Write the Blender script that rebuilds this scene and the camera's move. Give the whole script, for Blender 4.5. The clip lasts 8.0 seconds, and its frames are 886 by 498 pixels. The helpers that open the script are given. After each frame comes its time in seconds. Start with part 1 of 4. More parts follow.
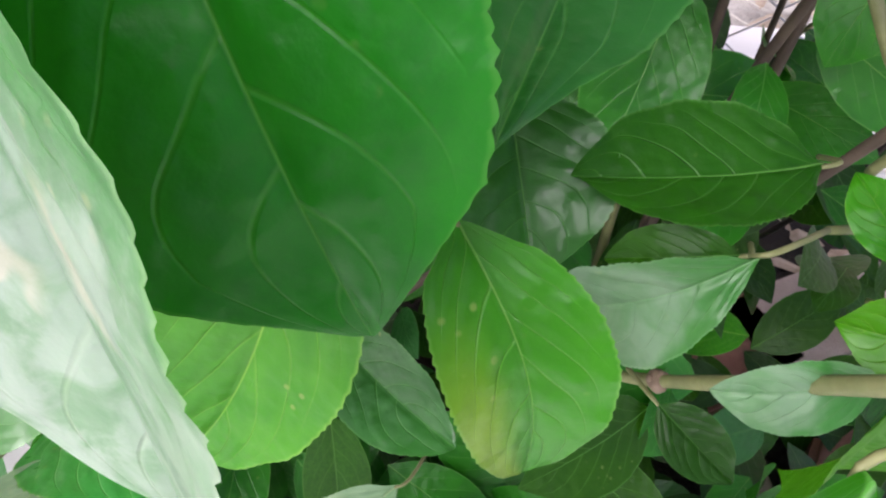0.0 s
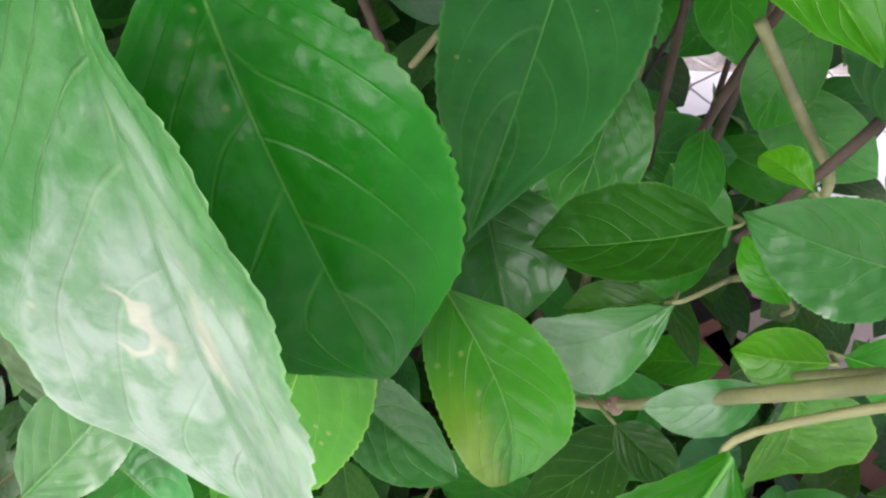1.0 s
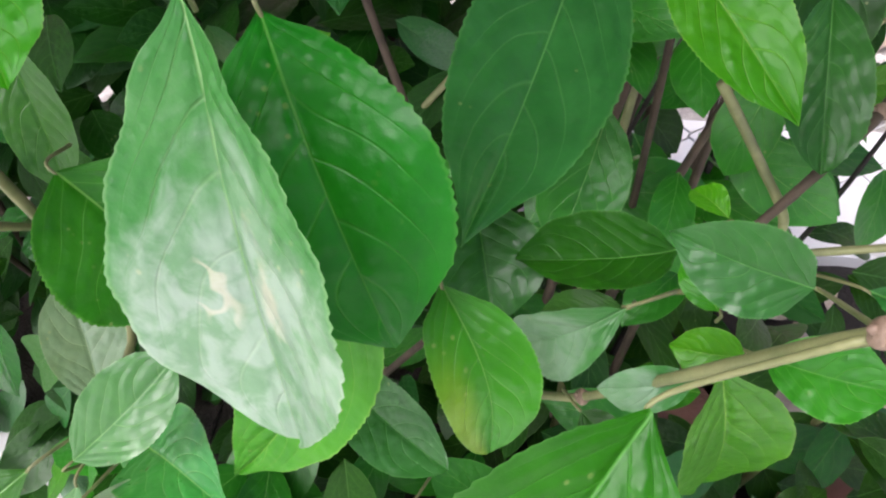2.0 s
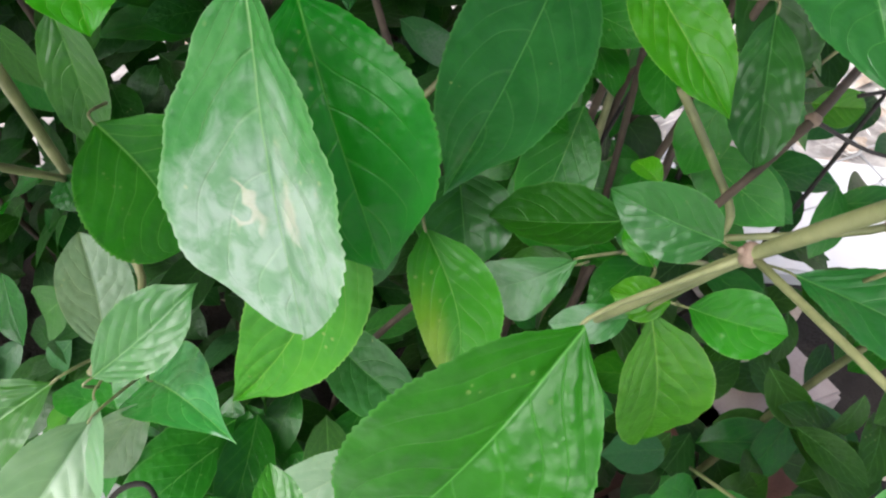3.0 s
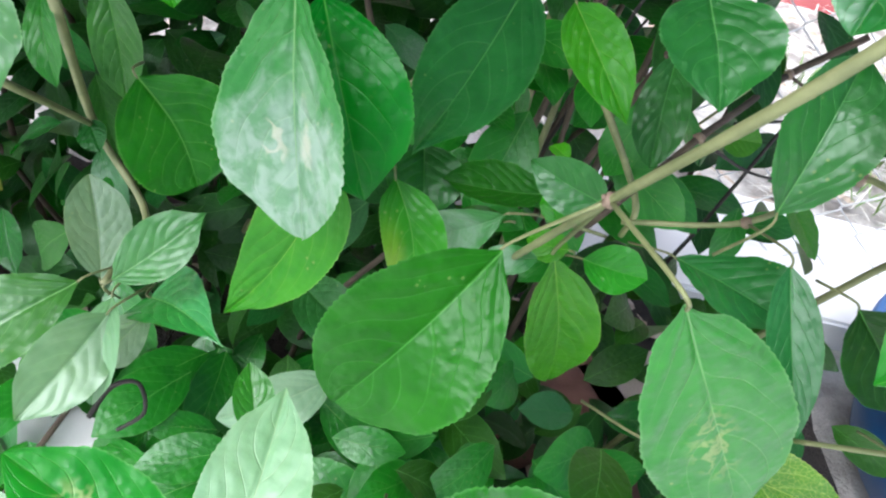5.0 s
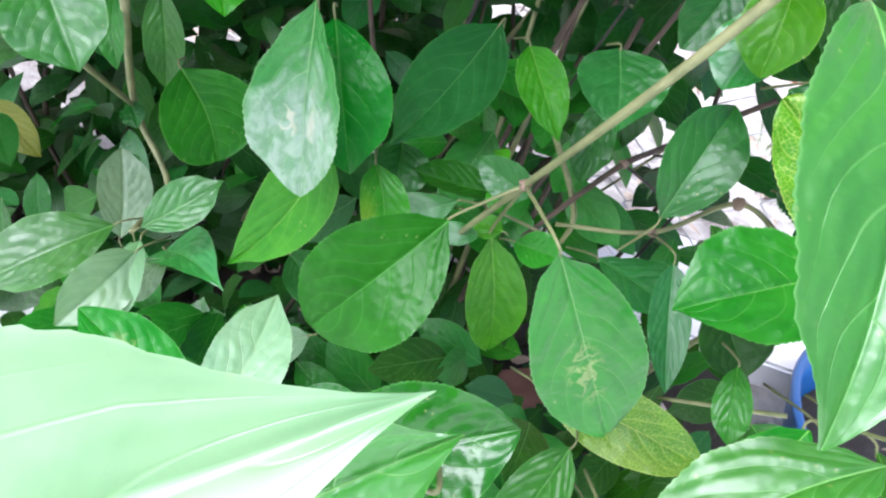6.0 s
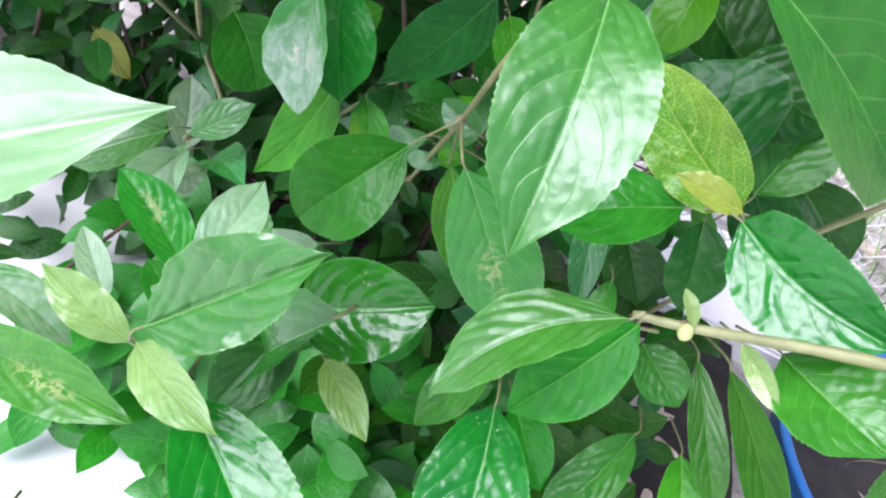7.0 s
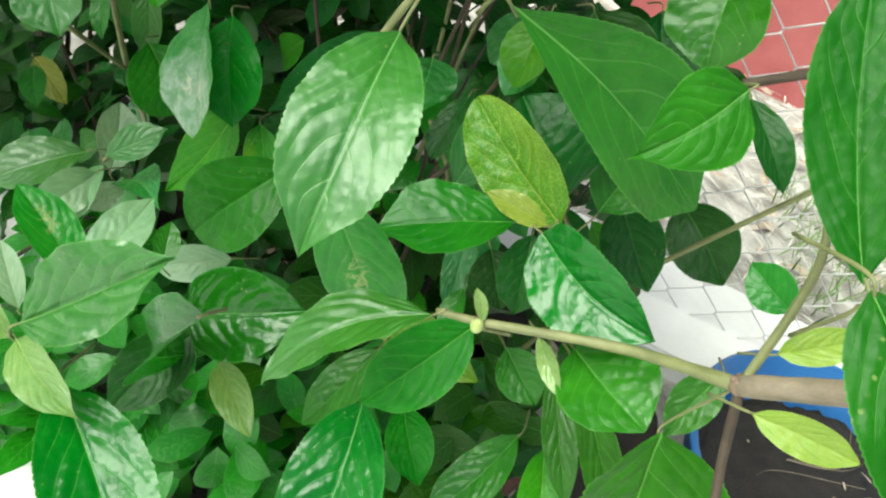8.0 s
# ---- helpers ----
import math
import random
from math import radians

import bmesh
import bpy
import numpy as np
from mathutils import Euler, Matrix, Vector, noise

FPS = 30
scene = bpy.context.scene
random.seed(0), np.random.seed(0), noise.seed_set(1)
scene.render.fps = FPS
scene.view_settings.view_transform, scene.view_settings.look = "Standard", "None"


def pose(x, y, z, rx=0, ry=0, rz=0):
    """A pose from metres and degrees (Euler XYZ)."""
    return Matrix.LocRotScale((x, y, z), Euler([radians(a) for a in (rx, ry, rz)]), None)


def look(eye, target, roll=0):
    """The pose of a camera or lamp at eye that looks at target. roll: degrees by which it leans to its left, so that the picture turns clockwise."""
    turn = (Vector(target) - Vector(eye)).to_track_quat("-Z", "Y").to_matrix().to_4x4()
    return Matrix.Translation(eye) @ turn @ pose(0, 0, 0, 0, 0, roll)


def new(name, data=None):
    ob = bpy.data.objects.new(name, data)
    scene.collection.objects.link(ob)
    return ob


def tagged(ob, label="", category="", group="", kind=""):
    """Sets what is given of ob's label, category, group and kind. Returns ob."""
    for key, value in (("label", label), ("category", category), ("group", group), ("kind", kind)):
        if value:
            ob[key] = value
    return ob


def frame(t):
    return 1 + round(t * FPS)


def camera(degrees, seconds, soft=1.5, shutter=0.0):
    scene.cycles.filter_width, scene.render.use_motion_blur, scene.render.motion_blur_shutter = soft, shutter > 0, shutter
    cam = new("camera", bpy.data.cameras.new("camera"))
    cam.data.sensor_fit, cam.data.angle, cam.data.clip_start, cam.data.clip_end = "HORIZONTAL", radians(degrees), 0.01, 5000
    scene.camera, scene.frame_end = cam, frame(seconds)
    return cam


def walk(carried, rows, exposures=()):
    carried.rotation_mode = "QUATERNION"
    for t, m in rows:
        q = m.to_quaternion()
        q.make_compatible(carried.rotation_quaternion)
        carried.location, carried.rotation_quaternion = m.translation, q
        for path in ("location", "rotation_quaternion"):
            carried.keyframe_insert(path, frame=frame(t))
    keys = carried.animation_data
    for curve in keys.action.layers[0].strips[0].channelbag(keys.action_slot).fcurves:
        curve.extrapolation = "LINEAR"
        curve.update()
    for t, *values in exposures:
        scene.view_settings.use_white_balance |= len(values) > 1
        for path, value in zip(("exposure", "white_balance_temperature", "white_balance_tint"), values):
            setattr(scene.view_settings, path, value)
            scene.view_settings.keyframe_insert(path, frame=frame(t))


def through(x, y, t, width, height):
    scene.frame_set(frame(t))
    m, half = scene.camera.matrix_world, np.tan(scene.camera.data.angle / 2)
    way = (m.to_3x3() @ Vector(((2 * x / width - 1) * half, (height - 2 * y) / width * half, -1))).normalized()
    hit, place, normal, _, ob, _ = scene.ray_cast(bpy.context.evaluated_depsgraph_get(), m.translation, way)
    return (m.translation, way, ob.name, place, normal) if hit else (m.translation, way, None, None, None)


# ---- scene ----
cam = camera(62.4, 8.0, soft=2.3)
PATH = [
    (0, (0.1108, 0.0954, 0.5938), (0.1017, 0.7618, -0.1517), 4.00),
    (0.5, (0.1051, 0.0828, 0.6063), (0.1076, 0.7603, -0.1292), 2.30),
    (1, (0.1117, 0.0705, 0.6270), (0.1069, 0.7826, -0.0750), 1.21),
    (2.5, (0.1147, 0.0126, 0.6568), (0.1016, 0.7638, -0.0032), 5.16),
    (3, (0.1180, -0.0087, 0.6626), (0.1183, 0.7482, 0.0091), 7.61),
    (3.5, (0.1256, -0.0200, 0.6604), (0.1462, 0.7437, 0.0153), 10.48),
    (4, (0.1278, -0.0318, 0.6635), (0.1795, 0.7391, 0.0287), 13.06),
    (5.5, (0.1170, -0.1363, 0.7130), (0.1808, 0.6419, 0.0883), 18.75),
    (6, (0.1383, -0.1855, 0.7335), (0.1997, 0.6197, 0.1437), 21.89),
    (6.5, (0.1937, -0.2296, 0.7781), (0.1652, 0.5199, 0.1167), 20.91),
    (7, (0.2265, -0.2727, 0.7922), (0.1937, 0.4918, 0.1484), 24.59),
    (7.5, (0.2627, -0.3007, 0.8050), (0.2563, 0.4711, 0.1692), 28.29),
    (8, (0.3010, -0.2947, 0.8433), (0.2747, 0.4961, 0.2317), 25.19),
]
walk(cam, [(t, look(eye, target, roll)) for t, eye, target, roll in PATH], exposures=[(0.0, 0.98, 6350, 25), (1.2, 0.98, 6350, 24), (2.5, 0.95, 6300, 20), (4.2, 0.82, 6050, 11), (5.6, 1.02, 5700, 14), (6.1, 1.04, 5700, 20), (6.5, 0.92, 5700, 25), (7.4, 0.67, 6000, 14), (8.0, 0.4, 6650, -5)])

# ---- light ----
SUN_ELEVATION, SUN_TURN = radians(54), radians(-42)
world = bpy.data.worlds.new("sky")
scene.world = world
world.use_nodes = True
wt = world.node_tree
sky = wt.nodes.new("ShaderNodeTexSky")
sky.sky_type, sky.sun_disc = "NISHITA", False
sky.sun_elevation, sky.sun_rotation = SUN_ELEVATION, radians(180) - SUN_TURN
sky.air_density, sky.dust_density, sky.ozone_density = 1.0, 4.0, 0.6
haze = wt.nodes.new("ShaderNodeHueSaturation")
haze.inputs["Saturation"].default_value = 0.75
wt.links.new(sky.outputs["Color"], haze.inputs["Color"])
wt.links.new(haze.outputs["Color"], wt.nodes["Background"].inputs["Color"])
wt.nodes["Background"].inputs["Strength"].default_value = 0.13
sun_data = bpy.data.lights.new("sun", "SUN")
sun_data.energy, sun_data.angle, sun_data.color = 4.8, radians(50), (1.0, 0.99, 0.96)
sun = new("sun", sun_data)
sun.matrix_world = look((5 * math.sin(SUN_TURN), -5 * math.cos(SUN_TURN), 5 * math.tan(SUN_ELEVATION)), (0, 0, 0))


# ---- materials ----
def mat_nodes(name):
    m = bpy.data.materials.new(name)
    m.use_nodes = True
    nt = m.node_tree
    return m, nt, nt.nodes["Principled BSDF"]


def node(nt, kind, **props):
    n = nt.nodes.new(kind)
    for key, value in props.items():
        setattr(n, key, value)
    return n


def put(nt, socket, value):
    if isinstance(value, bpy.types.NodeSocket):
        nt.links.new(value, socket)
    else:
        socket.default_value = value


def calc(nt, op, a, b=0.0, c=0.0):
    n = node(nt, "ShaderNodeMath", operation=op)
    for socket, value in zip(n.inputs, (a, b, c)):
        put(nt, socket, value)
    return n.outputs[0]


def ramp01(nt, value, low, high, smooth=True):
    n = node(nt, "ShaderNodeMapRange", interpolation_type="SMOOTHSTEP" if smooth else "LINEAR")
    put(nt, n.inputs["Value"], value)
    n.inputs["From Min"].default_value, n.inputs["From Max"].default_value = low, high
    return n.outputs["Result"]


def blend(nt, factor, a, b, mode="MIX"):
    n = node(nt, "ShaderNodeMix", data_type="RGBA", blend_type=mode)
    put(nt, n.inputs[0], factor)
    put(nt, n.inputs[6], a if isinstance(a, bpy.types.NodeSocket) else (*a, 1))
    put(nt, n.inputs[7], b if isinstance(b, bpy.types.NodeSocket) else (*b, 1))
    return n.outputs[2]


def noise_tex(nt, scale, detail=3, coords="Object", rough=0.55, distortion=0.0):
    tc = node(nt, "ShaderNodeTexCoord")
    n = node(nt, "ShaderNodeTexNoise")
    nt.links.new(tc.outputs[coords], n.inputs["Vector"])
    n.inputs["Scale"].default_value, n.inputs["Detail"].default_value = scale, detail
    n.inputs["Roughness"].default_value, n.inputs["Distortion"].default_value = rough, distortion
    return n.outputs["Fac"]


def bump(nt, bsdf, height, strength, distance):
    n = node(nt, "ShaderNodeBump")
    n.inputs["Strength"].default_value, n.inputs["Distance"].default_value = strength, distance
    put(nt, n.inputs["Height"], height)
    nt.links.new(n.outputs["Normal"], bsdf.inputs["Normal"])
    return n.outputs["Normal"]


VEINS = 6.0


def leaf_material(name, deep, light, vein, rough=0.42, yellow=0.0, yellow_side=1.0, mines=0.0, blotch=0.0, painted_sheen=0.0, net=0.02, through=0.3, shine=0.9, wax=0.0, film=1.5, relief=0.0009):
    """A leaf: blade colour mottled between deep and light, pale midrib and side veins, gloss, light shining through.
    yellow: how far one margin has faded; mines: pale insect trails; painted_sheen: a whitish patch coloured in for sky
    reflection; net: fine pale veins."""
    m, nt, bsdf = mat_nodes(name)
    uv = node(nt, "ShaderNodeUVMap", uv_map="blade")
    sep = node(nt, "ShaderNodeSeparateXYZ")
    nt.links.new(uv.outputs[0], sep.inputs[0])
    u, v = sep.outputs["X"], sep.outputs["Y"]
    side = calc(nt, "SUBTRACT", calc(nt, "MULTIPLY", u, 2.0), 1.0)
    across = calc(nt, "ABSOLUTE", side)
    span = node(nt, "ShaderNodeUVMap", uv_map="span")
    sep2 = node(nt, "ShaderNodeSeparateXYZ")
    nt.links.new(span.outputs[0], sep2.inputs[0])
    off_rib = calc(nt, "ABSOLUTE", calc(nt, "SUBTRACT", sep2.outputs["X"], 0.5))
    # side veins run up and out from the midrib and curve along the margin
    sep3 = node(nt, "ShaderNodeSeparateXYZ")
    nt.links.new(node(nt, "ShaderNodeUVMap", uv_map="rib").outputs[0], sep3.inputs[0])
    phase = sep3.outputs["X"]
    phase = calc(nt, "ADD", phase, calc(nt, "MULTIPLY", calc(nt, "GREATER_THAN", u, 0.5), 0.35))
    gap = calc(nt, "ABSOLUTE", calc(nt, "SUBTRACT", calc(nt, "FRACT", phase), 0.5))
    side_vein = calc(nt, "SUBTRACT", 1.0, ramp01(nt, gap, 0.0, 0.06))
    side_vein = calc(nt, "MULTIPLY", side_vein, calc(nt, "SUBTRACT", 1.0, ramp01(nt, across, 0.55, 0.95)))
    rib = calc(nt, "SUBTRACT", 1.0, ramp01(nt, calc(nt, "ADD", off_rib, calc(nt, "MULTIPLY", v, 0.007)), 0.003, 0.012))
    rnd = node(nt, "ShaderNodeObjectInfo").outputs["Random"]
    mottled = ramp01(nt, noise_tex(nt, 38, 4, distortion=0.6), 0.34, 0.68)
    base = blend(nt, calc(nt, "MULTIPLY", mottled, 0.75), deep, light)
    # the strips between veins are a little lighter in their middles
    base = blend(nt, calc(nt, "MULTIPLY", calc(nt, "SUBTRACT", 1.0, ramp01(nt, gap, 0.05, 0.5)), 0.22), base, light)
    hue = node(nt, "ShaderNodeHueSaturation")
    put(nt, hue.inputs["Hue"], calc(nt, "ADD", 0.485, calc(nt, "MULTIPLY", rnd, 0.03)))
    put(nt, hue.inputs["Value"], calc(nt, "ADD", 0.85, calc(nt, "MULTIPLY", rnd, 0.3)))
    hue.inputs["Saturation"].default_value = 1.05
    put(nt, hue.inputs["Color"], base)
    base = hue.outputs["Color"]
    if yellow:
        margin = ramp01(nt, calc(nt, "ADD", calc(nt, "MULTIPLY", side, yellow_side), calc(nt, "MULTIPLY", noise_tex(nt, 25, 3), 0.6)), 0.45, 1.1)
        margin = calc(nt, "MULTIPLY", margin, ramp01(nt, v, 0.1, 0.6))
        base = blend(nt, calc(nt, "MULTIPLY", margin, yellow), base, (0.42, 0.42, 0.03))
    if net:
        tc = node(nt, "ShaderNodeTexCoord")
        vor = node(nt, "ShaderNodeTexVoronoi", feature="DISTANCE_TO_EDGE")
        nt.links.new(tc.outputs["Object"], vor.inputs["Vector"])
        vor.inputs["Scale"].default_value = 430
        mesh_line = calc(nt, "SUBTRACT", 1.0, ramp01(nt, vor.outputs["Distance"], 0.0, 0.07))
        base = blend(nt, calc(nt, "MULTIPLY", mesh_line, net), base, vein)
    base = blend(nt, calc(nt, "MULTIPLY", side_vein, 0.20 + 0.4 * net), base, vein)
    base = blend(nt, calc(nt, "MULTIPLY", rib, 0.75), base, vein)
    base = blend(nt, calc(nt, "MULTIPLY", ramp01(nt, across, 0.955, 0.995), 0.35), base, vein)
    # scattered pale and brown specks
    tc = node(nt, "ShaderNodeTexCoord")
    speck = node(nt, "ShaderNodeTexVoronoi")
    nt.links.new(tc.outputs["Object"], speck.inputs["Vector"])
    speck.inputs["Scale"].default_value = 210
    dots = calc(nt, "MULTIPLY", calc(nt, "SUBTRACT", 1.0, ramp01(nt, speck.outputs["Distance"], 0.10, 0.22)), ramp01(nt, noise_tex(nt, 55, 2), 0.58, 0.70))
    base = blend(nt, calc(nt, "MULTIPLY", dots, 0.4), base, (0.33, 0.36, 0.14))
    rough_value = calc(nt, "ADD", rough - 0.08, calc(nt, "MULTIPLY", noise_tex(nt, 90, 3), 0.16))
    if painted_sheen:
        # whitish patch mixed into the colour for the sky's silvery reflection
        sheen_area = calc(nt, "ADD", calc(nt, "MULTIPLY", v, 0.8), calc(nt, "MULTIPLY", noise_tex(nt, 42, 5, distortion=1.0), 0.8))
        sheen_area = calc(nt, "SUBTRACT", sheen_area, calc(nt, "MULTIPLY", calc(nt, "POWER", across, 4.0), calc(nt, "SUBTRACT", 0.5, calc(nt, "MULTIPLY", v, 0.45))))
        patch = calc(nt, "MULTIPLY", ramp01(nt, sheen_area, 0.55, 0.84), calc(nt, "ADD", 0.45, calc(nt, "MULTIPLY", ramp01(nt, noise_tex(nt, 110, 5, distortion=0.6), 0.36, 0.60), 0.55)))
        base = blend(nt, calc(nt, "MULTIPLY", calc(nt, "SUBTRACT", patch, calc(nt, "MULTIPLY", calc(nt, "MULTIPLY", rib, patch), 0.85)), painted_sheen), base, (0.60, 0.62, 0.66))
        rough_value = calc(nt, "ADD", rough_value, calc(nt, "MULTIPLY", patch, 0.12))
    if mines:
        tc = node(nt, "ShaderNodeTexCoord")
        warp = node(nt, "ShaderNodeTexNoise")
        nt.links.new(tc.outputs["Object"], warp.inputs["Vector"])
        warp.inputs["Scale"].default_value, warp.inputs["Detail"].default_value = 130, 2
        trail = calc(nt, "ABSOLUTE", calc(nt, "SUBTRACT", warp.outputs["Fac"], 0.5))
        trail = calc(nt, "SUBTRACT", 1.0, ramp01(nt, trail, 0.015, 0.085))
        dv, du = calc(nt, "SUBTRACT", v, 0.62), calc(nt, "SUBTRACT", u, 0.55)
        where = calc(nt, "SQRT", calc(nt, "ADD", calc(nt, "MULTIPLY", dv, dv), calc(nt, "MULTIPLY", du, du)))
        trail = calc(nt, "MULTIPLY", trail, calc(nt, "SUBTRACT", 1.0, ramp01(nt, where, 0.06, 0.22)))
        base = blend(nt, calc(nt, "MULTIPLY", trail, mines), base, (0.50, 0.48, 0.25))
        rough_value = calc(nt, "ADD", rough_value, calc(nt, "MULTIPLY", trail, 0.2))
    if blotch:
        # a broad tan patch beside the midrib and a winding trail across from it
        dv, du = calc(nt, "SUBTRACT", v, 0.57), calc(nt, "MULTIPLY", calc(nt, "SUBTRACT", u, 0.36), 2.0)
        where = calc(nt, "SQRT", calc(nt, "ADD", calc(nt, "MULTIPLY", dv, dv), calc(nt, "MULTIPLY", du, du)))
        where = calc(nt, "ADD", where, calc(nt, "MULTIPLY", calc(nt, "SUBTRACT", noise_tex(nt, 130, 4), 0.5), 0.4))
        spots = calc(nt, "SUBTRACT", 1.0, ramp01(nt, where, 0.03, 0.15))
        dv, du = calc(nt, "SUBTRACT", v, 0.61), calc(nt, "SUBTRACT", u, 0.62)
        where = calc(nt, "SQRT", calc(nt, "ADD", calc(nt, "MULTIPLY", dv, dv), calc(nt, "MULTIPLY", du, du)))
        trail = calc(nt, "ABSOLUTE", calc(nt, "SUBTRACT", noise_tex(nt, 105, 1), 0.5))
        trail = calc(nt, "MULTIPLY", calc(nt, "SUBTRACT", 1.0, ramp01(nt, trail, 0.01, 0.06)), calc(nt, "SUBTRACT", 1.0, ramp01(nt, where, 0.06, 0.11)))
        spots = calc(nt, "MAXIMUM", spots, trail)
        base = blend(nt, calc(nt, "MULTIPLY", spots, blotch), base, (0.56, 0.50, 0.38))
        rough_value = calc(nt, "ADD", rough_value, calc(nt, "MULTIPLY", spots, 0.2))
    put(nt, bsdf.inputs["Base Color"], base)
    put(nt, bsdf.inputs["Roughness"], rough_value)
    bsdf.inputs["Specular IOR Level"].default_value = shine
    bsdf.inputs["Coat Weight"].default_value, bsdf.inputs["Coat Roughness"].default_value = wax, rough
    bsdf.inputs["Coat IOR"].default_value = film
    if painted_sheen and wax:
        put(nt, bsdf.inputs["Coat Weight"], calc(nt, "MULTIPLY", calc(nt, "MULTIPLY", patch, calc(nt, "SUBTRACT", 1.0, calc(nt, "MULTIPLY", rib, 0.85))), wax))
    pebble = node(nt, "ShaderNodeTexVoronoi", feature="SMOOTH_F1")
    nt.links.new(tc.outputs["Object"], pebble.inputs["Vector"])
    pebble.inputs["Scale"].default_value = 230
    grain = calc(nt, "SUBTRACT", calc(nt, "MULTIPLY", noise_tex(nt, 300, 3), 0.4), calc(nt, "MULTIPLY", pebble.outputs["Distance"], 1.1))
    grain = calc(nt, "ADD", grain, calc(nt, "MULTIPLY", calc(nt, "ADD", side_vein, rib), -0.3))
    bump(nt, bsdf, grain, 0.65, relief)
    glow = node(nt, "ShaderNodeBsdfTranslucent")
    nt.links.new(blend(nt, 1.0, base, (1.35, 1.35, 0.6), "MULTIPLY"), glow.inputs["Color"])
    mix = node(nt, "ShaderNodeMixShader")
    mix.inputs[0].default_value = through
    nt.links.new(bsdf.outputs[0], mix.inputs[1])
    nt.links.new(glow.outputs[0], mix.inputs[2])
    nt.links.new(mix.outputs[0], nt.nodes["Material Output"].inputs["Surface"])
    return m


def surface(name, deep, light, scale, rough=0.85, fine=0.0, bump_scale=None, strength=0.4, distance=0.002, metal=0.0):
    """A plain rough surface: two colours mottled at two scales, with relief."""
    m, nt, bsdf = mat_nodes(name)
    big = ramp01(nt, noise_tex(nt, scale, 4, distortion=0.4), 0.3, 0.7)
    small = noise_tex(nt, scale * 11, 4)
    mixed = calc(nt, "ADD", calc(nt, "MULTIPLY", big, 0.6), calc(nt, "MULTIPLY", small, 0.4))
    put(nt, bsdf.inputs["Base Color"], blend(nt, mixed, deep, light))
    put(nt, bsdf.inputs["Roughness"], calc(nt, "ADD", rough - 0.08, calc(nt, "MULTIPLY", small, 0.16)))
    bsdf.inputs["Metallic"].default_value = metal
    bump(nt, bsdf, noise_tex(nt, bump_scale or scale * 14, 5), strength, distance)
    return m


